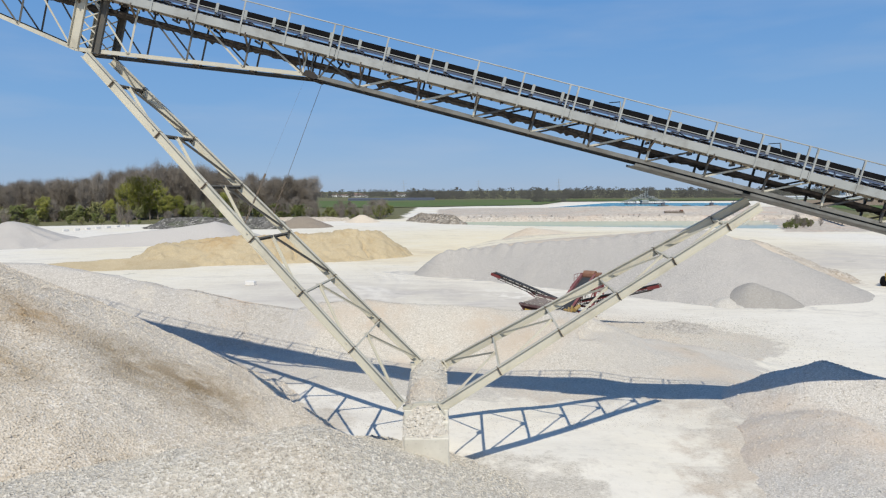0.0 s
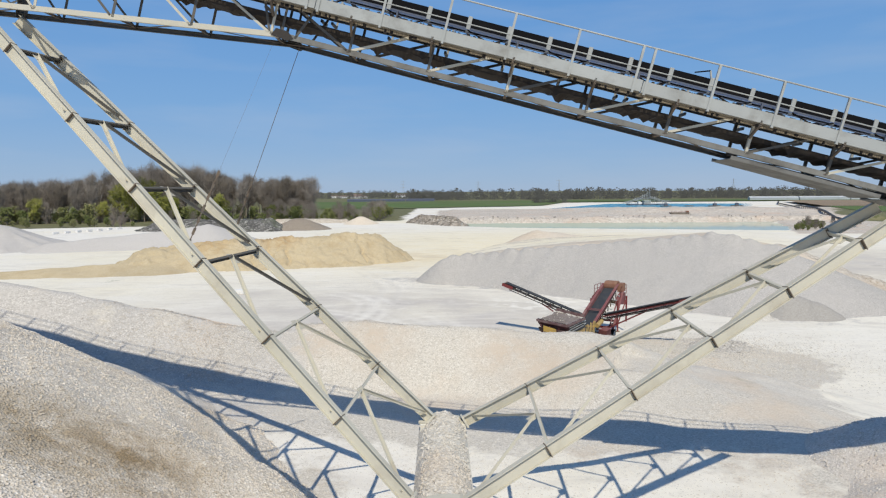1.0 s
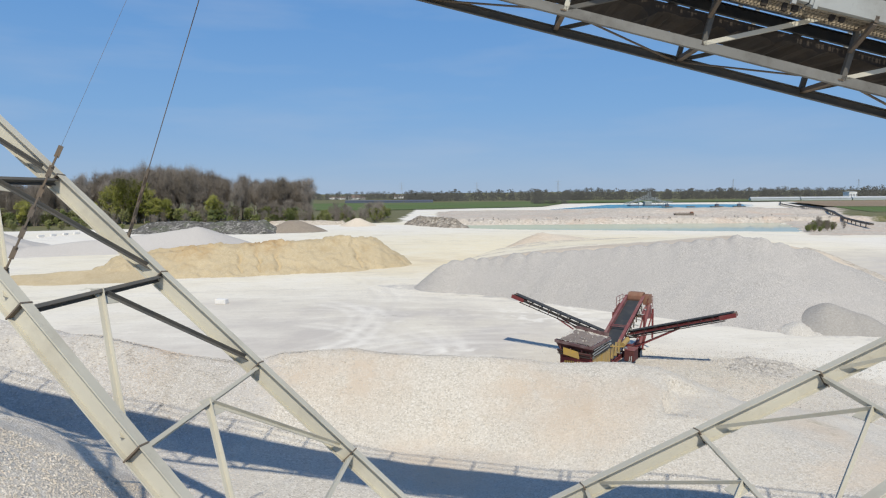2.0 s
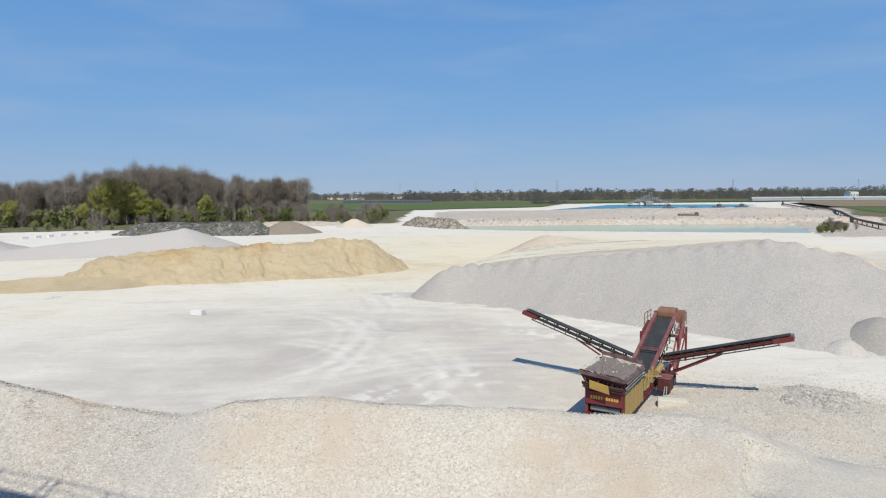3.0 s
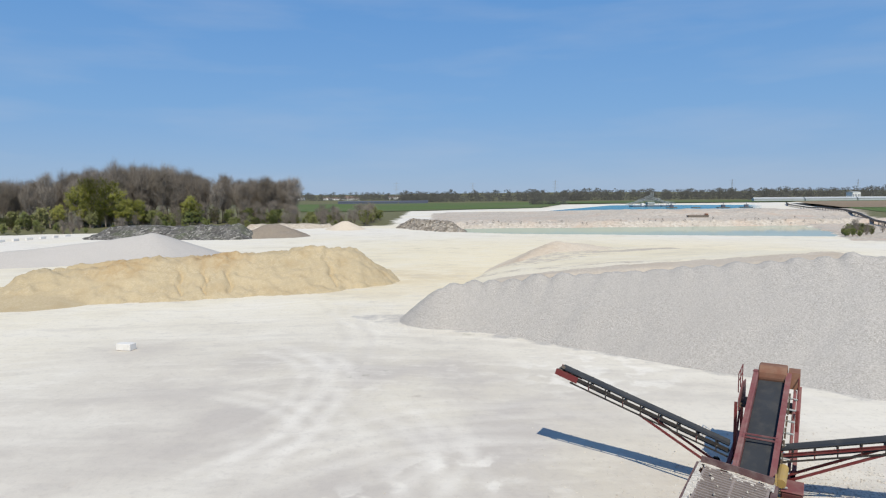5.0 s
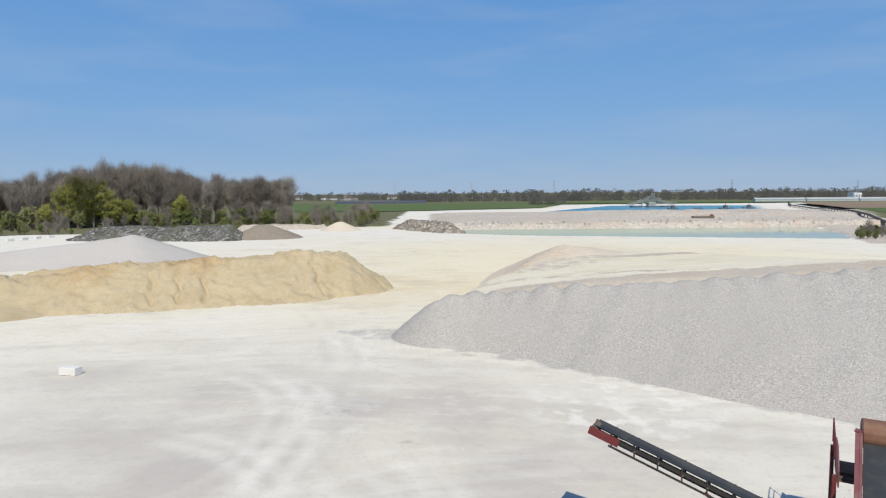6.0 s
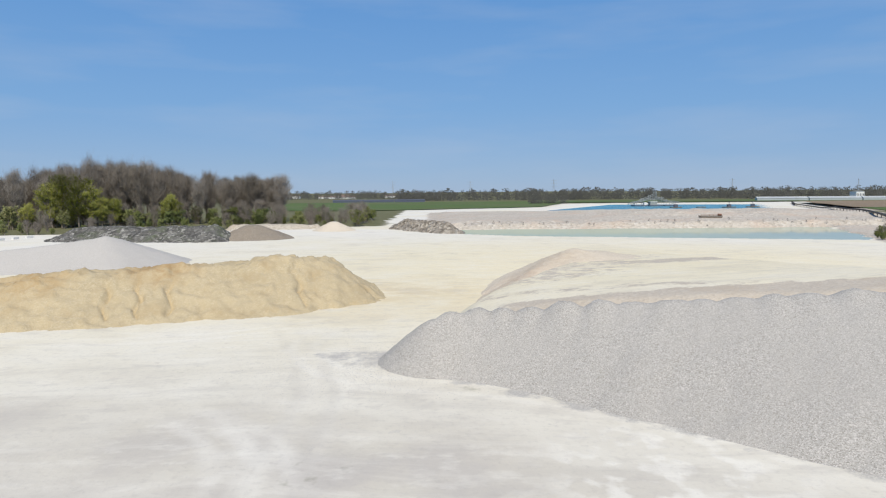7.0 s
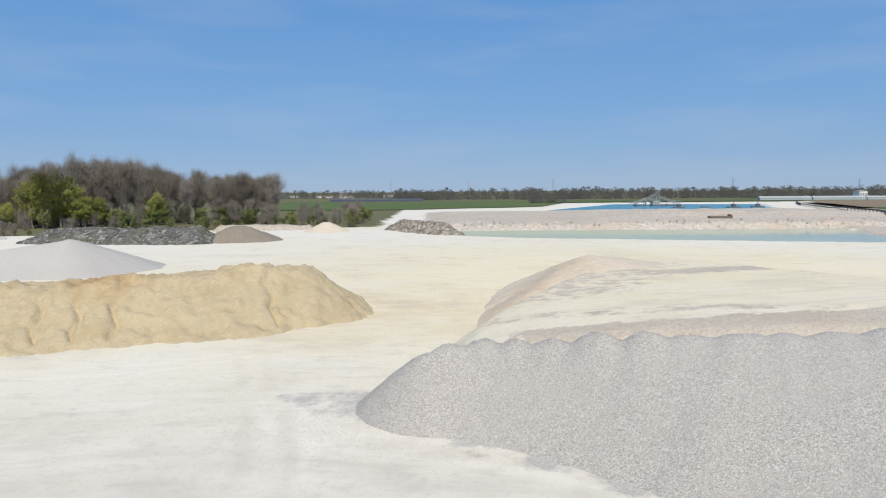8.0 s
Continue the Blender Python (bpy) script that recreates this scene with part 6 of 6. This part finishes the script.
for k in range(52):
    x = rng.uniform(-225, -70)
    y = float(scrub_edge(x)) + 3 + 26 * rng.random() ** 1.5
    plant_tree(rng.choice(BUSH + BUSH + BRUSH), x, y, rng.uniform(0.4, 0.95), rng.uniform(0, 360), "bush", "low green and brown scrub before the wood", "bush", "scrub")
for k in range(66):
    x = rng.uniform(-84, -28)
    y = float(scrub_edge(x)) + rng.uniform(2, 70)
    plant_tree(rng.choice(BUSH + BRUSH), x, y, rng.uniform(0.5, 1.15) * (1.25 if x > -36 else 1.0), rng.uniform(0, 360), "bush", "thin green scrub on the rough ground", "bush", "scrub")
for k in range(38):
    t = rng.random() ** 1.4
    x, y = 124 + 24 * t + rng.uniform(-3, 6), 228 + 22 * t + rng.uniform(-6, 6)
    plant_tree(rng.choice(BUSH + BUSH + BRUSH), x, y, rng.uniform(0.25, 0.55), rng.uniform(0, 360), "bush", "olive and brown scrub on the pit's shore", "bush", "scrub")


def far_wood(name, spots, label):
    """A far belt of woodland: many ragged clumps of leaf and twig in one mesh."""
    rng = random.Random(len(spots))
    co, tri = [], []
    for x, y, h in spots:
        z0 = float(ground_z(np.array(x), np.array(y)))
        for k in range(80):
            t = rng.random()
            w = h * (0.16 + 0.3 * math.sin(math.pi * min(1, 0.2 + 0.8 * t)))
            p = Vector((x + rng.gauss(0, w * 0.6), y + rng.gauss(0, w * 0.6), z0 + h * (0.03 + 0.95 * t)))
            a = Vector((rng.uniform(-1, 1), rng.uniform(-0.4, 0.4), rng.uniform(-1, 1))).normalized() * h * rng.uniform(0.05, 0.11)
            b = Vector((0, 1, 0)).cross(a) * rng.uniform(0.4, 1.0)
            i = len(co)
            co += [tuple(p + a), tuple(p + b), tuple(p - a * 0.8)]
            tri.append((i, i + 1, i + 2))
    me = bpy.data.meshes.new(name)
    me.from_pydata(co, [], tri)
    me.materials.append(HAZEDWOOD)
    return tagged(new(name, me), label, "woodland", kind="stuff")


rng = random.Random(31)
spots = []
for k in range(520):
    x = rng.uniform(-60, 900)
    spots.append((x, 1090 + rng.uniform(0, 110) + (0.05 * x if x > 0 else 0), rng.choice((8, 11, 13, 14, 15, 17, 20)) * rng.uniform(0.85, 1.1)))
for k in range(220):
    x = rng.uniform(-700, 60)
    spots.append((x, 1500 + rng.uniform(0, 120), rng.uniform(10, 17)))
for k in range(160):
    x = rng.uniform(500, 1500)
    spots.append((x, 1020 + rng.uniform(0, 120), rng.uniform(12, 22)))
for k in range(300):
    x = rng.uniform(-1200, 2000)
    spots.append((x, 2000 + rng.uniform(0, 150), rng.uniform(14, 24)))
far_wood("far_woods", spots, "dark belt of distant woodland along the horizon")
spots = [(75 + rng.uniform(-22, 22) + 60, 780 + rng.uniform(-5, 5), rng.uniform(6, 10)) for k in range(26)]
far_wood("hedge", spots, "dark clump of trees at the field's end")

rng = random.Random(77)
spots = [(x, 295 - 0.02 * x + rng.uniform(-1.5, 2.5), rng.uniform(0.5, 1.2)) for x in (rng.uniform(12, 175) for _ in range(55))]
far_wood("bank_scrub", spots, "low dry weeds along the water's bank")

# ---- far buildings ----
def house(x, y, w, d, h, roof, turn, label, wall_mat, roof_mat, category="building", windows=0):
    b = thing("building", label, category, pose(x, y, float(ground_z(np.array(float(x)), np.array(float(y)))) - 0.2, 0, 0, turn), "distant buildings")
    part("wall", boxed(bmesh.new(), -w / 2, w / 2, -d / 2, d / 2, 0, h), wall_mat, b)
    bm = bmesh.new()
    r = [bm.verts.new(p) for p in ((-w / 2 - 0.4, -d / 2 - 0.4, h), (w / 2 + 0.4, -d / 2 - 0.4, h), (w / 2 + 0.4, d / 2 + 0.4, h), (-w / 2 - 0.4, d / 2 + 0.4, h), (-w / 2, 0, h + roof), (w / 2, 0, h + roof))]
    for q in ((0, 1, 5, 4), (2, 3, 4, 5), (1, 2, 5), (3, 0, 4), (3, 2, 1, 0)):
        bm.faces.new([r[i] for i in q])
    part("roof", bm, roof_mat, b)
    for k in range(windows):
        x0 = -w / 2 + w * (k + 0.5) / windows
        part("window", boxed(bmesh.new(), x0 - 0.7, x0 + 0.7, -d / 2 - 0.08, -d / 2 + 0.02, h * 0.35, h * 0.75), BLUE, b)
    return b


def greenhouse(x, y, w, bays, turn):
    g = thing("greenhouse", "long white-walled greenhouse with a low ridged roof", "greenhouse", pose(x, y, 0.2, 0, 0, turn), "greenhouses")
    d = 9.6
    part("wall", boxed(bmesh.new(), -w / 2, w / 2, 0, d * bays, 0, 3.2), GLASSHOUSE, g)
    for k in range(bays):
        bm = bmesh.new()
        r = [bm.verts.new(p) for p in ((-w / 2, d * k, 3.2), (w / 2, d * k, 3.2), (w / 2, d * (k + 1) - 0.3, 3.2), (-w / 2, d * (k + 1) - 0.3, 3.2), (-w / 2, d * (k + 0.5), 5.2), (w / 2, d * (k + 0.5), 5.2))]
        for q in ((0, 1, 5, 4), (2, 3, 4, 5), (1, 2, 5), (3, 0, 4)):
            bm.faces.new([r[i] for i in q])
        part("roof", bm, GLASSHOUSE, g)
        bar("gutter", (-w / 2, d * k, 3.25), (w / 2, d * k, 3.25), flat(0.5, 0.3), GALV, g)
        bar("ridge_cap", (-w / 2, d * (k + 0.5), 5.25), (w / 2, d * (k + 0.5), 5.25), flat(0.4, 0.2), WHITE, g)
    return g


for k in range(-1, 6):
    greenhouse(511 + 62 * k, 836 - 10 * k, 61.5, 1, -9)
house(640, 985, 14, 12, 11, 1.2, 10, "white flat-roofed house among the trees", WHITE, GALV, windows=5)
rng = random.Random(41)
for k in range(16):
    house(rng.uniform(-560, -110), rng.uniform(1650, 1950), rng.uniform(14, 40), rng.uniform(10, 16), rng.uniform(4, 8), rng.uniform(2, 4), rng.uniform(-20, 20), "small distant village building", WHITE, ROOFM, windows=3)
for k in range(3):
    house(-120 + 45 * k, 980, 44, 14, 3.2, 1.4, 3, "low dark field shed", BLUE, BLUE, "shed")


def pylon(x, y, h):
    p = thing("pylon", "thin grey lattice power pylon on the horizon", "pylon", pose(x, y, float(ground_z(np.array(float(x)), np.array(float(y))))), "power pylons")
    for sx in (-1, 1):
        for sy in (-1, 1):
            bar("leg", (2.6 * sx, 2.6 * sy, 0), (0.3 * sx, 0.3 * sy, h), flat(0.22, 0.22), GALV, p, (1, 0, 0))
    for t in (0.62, 0.78, 0.93):
        bar("arm", (-h * 0.17, 0, h * t), (h * 0.17, 0, h * t), flat(0.3, 0.3), GALV, p)
    for k in range(7):
        z0, z1 = h * k / 8, h * (k + 1) / 8
        a, b = 2.6 - 2.3 * k / 8, 2.6 - 2.3 * (k + 1) / 8
        bar("lattice", (-a, -a, z0), (b, -b, z1), flat(0.15, 0.15), GALV, p)
    return p


for x, y in ((-290, 1350), (-85, 1500), (100, 1620), (275, 1450), (700, 1500), (1100, 1650), (-420, 1700)):
    pylon(x, y, 42)

# ---- on the water and its banks ----
def raft(x, y, w, d, turn, label, mast=True):
    r = thing("raft", label, "raft", pose(x, y, -0.5, 0, 0, turn), "work rafts on the far water")
    part("float", boxed(bmesh.new(), -w / 2, w / 2, -d / 2, d / 2, 0, 0.9, 0.1), RUSTY, r)
    if mast:
        bar("mast", (0, 0, 0.9), (0, 0, 5.5), flat(0.3, 0.3), BLUE, r, (1, 0, 0))
        part("hut", boxed(bmesh.new(), -1.5, 1.5, -1, 1, 0.9, 3.0), BLUE, r)
    return r


dredger = thing("dredger", "pale blue-grey floating gravel dredger of lattice gantries", "dredger", pose(212, 650, -0.6, 0, 0, 8))
for x, w in ((-13, 13), (2, 14), (16, 10)):
    part("pontoon", boxed(bmesh.new(), x - w / 2, x + w / 2, -4, 4, 0, 1.2, 0.15), BLUE, dredger)
part("engine_house", boxed(bmesh.new(), -3, 4, -2.5, 2.5, 1.2, 4.2, 0.1), GALV, dredger)
part("roof", boxed(bmesh.new(), -3.3, 4.3, -2.8, 2.8, 4.2, 4.5, 0.05), WHITE, dredger)
part("cabin", boxed(bmesh.new(), -9, -6.5, -1.5, 1.5, 1.2, 3.8, 0.1), WHITE, dredger)


def lattice_arm(name, a, b, deep):
    """A slim truss arm: two chords and zigzag bracing."""
    a, b = Vector(a), Vector(b)
    n = max(4, int((b - a).length / (deep * 1.3)))
    drop = Vector((0, 0, deep))
    bar(name, a, b, flat(0.35, 0.35), GALV, dredger)
    bar(name, a - drop, b - drop, flat(0.35, 0.35), GALV, dredger)
    for k in range(n):
        p, q = a.lerp(b, k / n), a.lerp(b, (k + 1) / n)
        bar("bracing", p if k % 2 else p - drop, q - drop if k % 2 else q, flat(0.22, 0.22), BLUE, dredger)


for a, b, deep in (((-22, 0, 2.6), (1, 0, 11.5), 1.4), ((-26, -2, 3.2), (-4, -2, 7.6), 1.2), ((3, 0, 9.5), (23, 0, 3.0), 1.3), ((6, 2, 6.2), (29, 2, 4.0), 1.2), ((-12, 1, 6.8), (12, 1, 8.2), 1.2)):
    lattice_arm("gantry_arm", a, b, deep)
for x, top in ((-17, 5), (-10, 8), (-3, 11), (0.5, 14), (3.5, 14), (8, 9), (13, 7), (19, 5)):
    for y in (-2.2, 2.2):
        bar("mast", (x, y, 1.2), (x + (0.8 if top > 12 and x < 2 else 0), y * (0.3 if top > 12 else 1), top), flat(0.3, 0.3), GALV, dredger, (1, 0, 0))
for x in (-15, -6, 6, 12):
    bar("guard_rail", (x - 3, -3.8, 2.3), (x + 3, -3.8, 2.3), flat(0.12, 0.12), WHITE, dredger)
raft(207, 580, 9, 4, 0, "dark work raft with a mast on the blue water")
raft(228, 579, 7, 3, 0, "low dark work raft on the blue water", False)
raft(248.5, 572, 11, 4, 10, "dark work raft with a mast on the blue water")
raft(270, 575, 10, 4, -6, "dark work raft with a mast on the blue water")

barge = thing("old_barge", "old rusty steel pontoon lying on the bank", "barge", pose(121.5, 324, float(ground_z(np.array(121.5), np.array(324.0))) - 0.1, 0, 0, -8) @ Matrix.Scale(0.65, 4))
bm = bmesh.new()
hull = [bm.verts.new((x, y, z)) for y in (-2, 2) for x, z in ((-5.6, 0), (6.8, 0), (7.2, 1.5), (-7.6, 1.5), (-7.0, 0.8))]
for q in ((4, 3, 2, 1, 0), (5, 6, 7, 8, 9)):
    bm.faces.new([hull[i] for i in q])
for k in range(5):
    bm.faces.new((hull[k], hull[(k + 1) % 5], hull[5 + (k + 1) % 5], hull[5 + k]))
part("hull", bm, RUSTY, barge)
part("deck_house", boxed(bmesh.new(), 4.8, 6.6, -1.4, 1.4, 1.5, 2.7, 0.08), RUST, barge)
part("stripe", boxed(bmesh.new(), -6.6, 6.8, -2.05, -2.0, 0.85, 1.0), GALV, barge, "pale rubbing strake")
for k in range(6):
    bar("rail_post", (-6.5 + 2.6 * k, -1.9, 1.4), (-6.5 + 2.6 * k, -1.9, 2.3), flat(0.15, 0.15), RUST, barge, (1, 0, 0))
bar("rail", (-6.8, -1.9, 2.3), (6.8, -1.9, 2.3), flat(0.15, 0.15), RUST, barge)

belt = thing("field_conveyor", "long low conveyor running along the far bank", "conveyor")
path = [(370, 690), (323, 604), (268, 480), (238, 420), (225, 389), (208, 352), (190, 315), (178, 288), (166, 262), (155, 237)]
path = [Vector((x, y, max(1.5, float(ground_z(np.array(float(x)), np.array(float(y)))) + 1.5))) for x, y in path]
for a, b in zip(path, path[1:]):
    bar("belt_frame", a, b, flat(1.4, 0.55), RUSTY, belt)
    bar("belt_strand", a + Vector((0, 0, 0.34)), b + Vector((0, 0, 0.34)), flat(1.0, 0.1), BELTGREY, belt)
    n = max(2, int((b - a).length / 8))
    for k in range(n):
        p = a.lerp(b, k / n)
        bar("stand", (p.x, p.y, float(ground_z(np.array(p.x), np.array(p.y))) - 0.1), p, flat(0.25, 0.25), RUSTY, belt, (1, 0, 0))

# wheel loader standing at the yard's edge
loader = thing("wheel_loader", "orange wheel loader parked on the yard", "wheel loader", pose(65.6, 87.5, 0, 0, 0, 205))
part("body", boxed(bmesh.new(), -1.6, 1.8, -1.1, 1.1, 0.8, 2.0, 0.12), YELLOW, loader)
part("cab", boxed(bmesh.new(), -0.8, 0.6, -0.9, 0.9, 2.0, 3.3, 0.12), BLUE, loader)
part("bucket", boxed(bmesh.new(), -3.6, -2.6, -1.4, 1.4, 0.1, 1.1, 0.1), RUSTY, loader)
bar("boom", (-2.7, 0, 0.8), (-1.0, 0, 1.6), flat(0.9, 0.3), YELLOW, loader)
for x in (-1.4, 1.5):
    for y in (-1.15, 1.15):
        part("wheel", sweep(bmesh.new(), (x, y - 0.25, 0.75), (x, y + 0.25, 0.75), ring(0.75, 16)), RUBBER, loader)

# ---- loose stones, last ----
scatter_stones("loose_gravel", lambda x, y: np.maximum(ground_z(x, y), z_grey(x, y)), GREYFINE, 12000, (-14, 5, 95, 111), 0.03, "grey stones spilt from the ridge's tip", 6, True)
scatter_stones("loose_gravel", lambda x, y: ground_z(x, y), COARSE, 30000, (-19, -8, 38, 48), 0.036, "grey pebbles covering the bank", 8, True)
scatter_stones("loose_gravel", lambda x, y: np.maximum(ground_z(x, y), peak(x, y, 23.6, 60.3, 0.9, 0.24, 101, 0.4, 1.2)), GREYBROWN, 9000, (20.0, 27.4, 57.6, 63.2), 0.07, "patch of coarse darker pebbles on the yard", 9, True)
scatter_stones("loose_gravel", z_left, PILE, 110000, (-26, -4, 12, 34), 0.042, "loose rounded stones on the tall gravel pile", 1)
scatter_stones("loose_gravel", z_front, COBBLE, 80000, (-16, 5, 12, 27), 0.048, "loose pale stones on the low heap", 2)
scatter_stones("loose_gravel", z_right, COARSE, 45000, (12, 34, 16, 38), 0.04, "loose stones on the shaded pile", 3)
scatter_stones("loose_gravel", lambda x, y: ground_z(x, y), COBBLE, 50000, (8, 34, 49, 67), 0.05, "coarse loose gravel round the screening plant", 5, True)
scatter_stones("loose_gravel", lambda x, y: ground_z(x, y), BERM, 90000, (-22, 14, 28, 48), 0.026, "loose stones on the bench and its bank", 4)

# a row of pale blocks along the lane before the wood
for k in range(7):
    block("concrete_block", -137.5 + 1.2 * k, 230 + 5.1 * k, 0.0, 2.4, 0.8, 0.8, 75 + 5 * (k % 3), "pale concrete block lying along the lane", "concrete block", PALE)
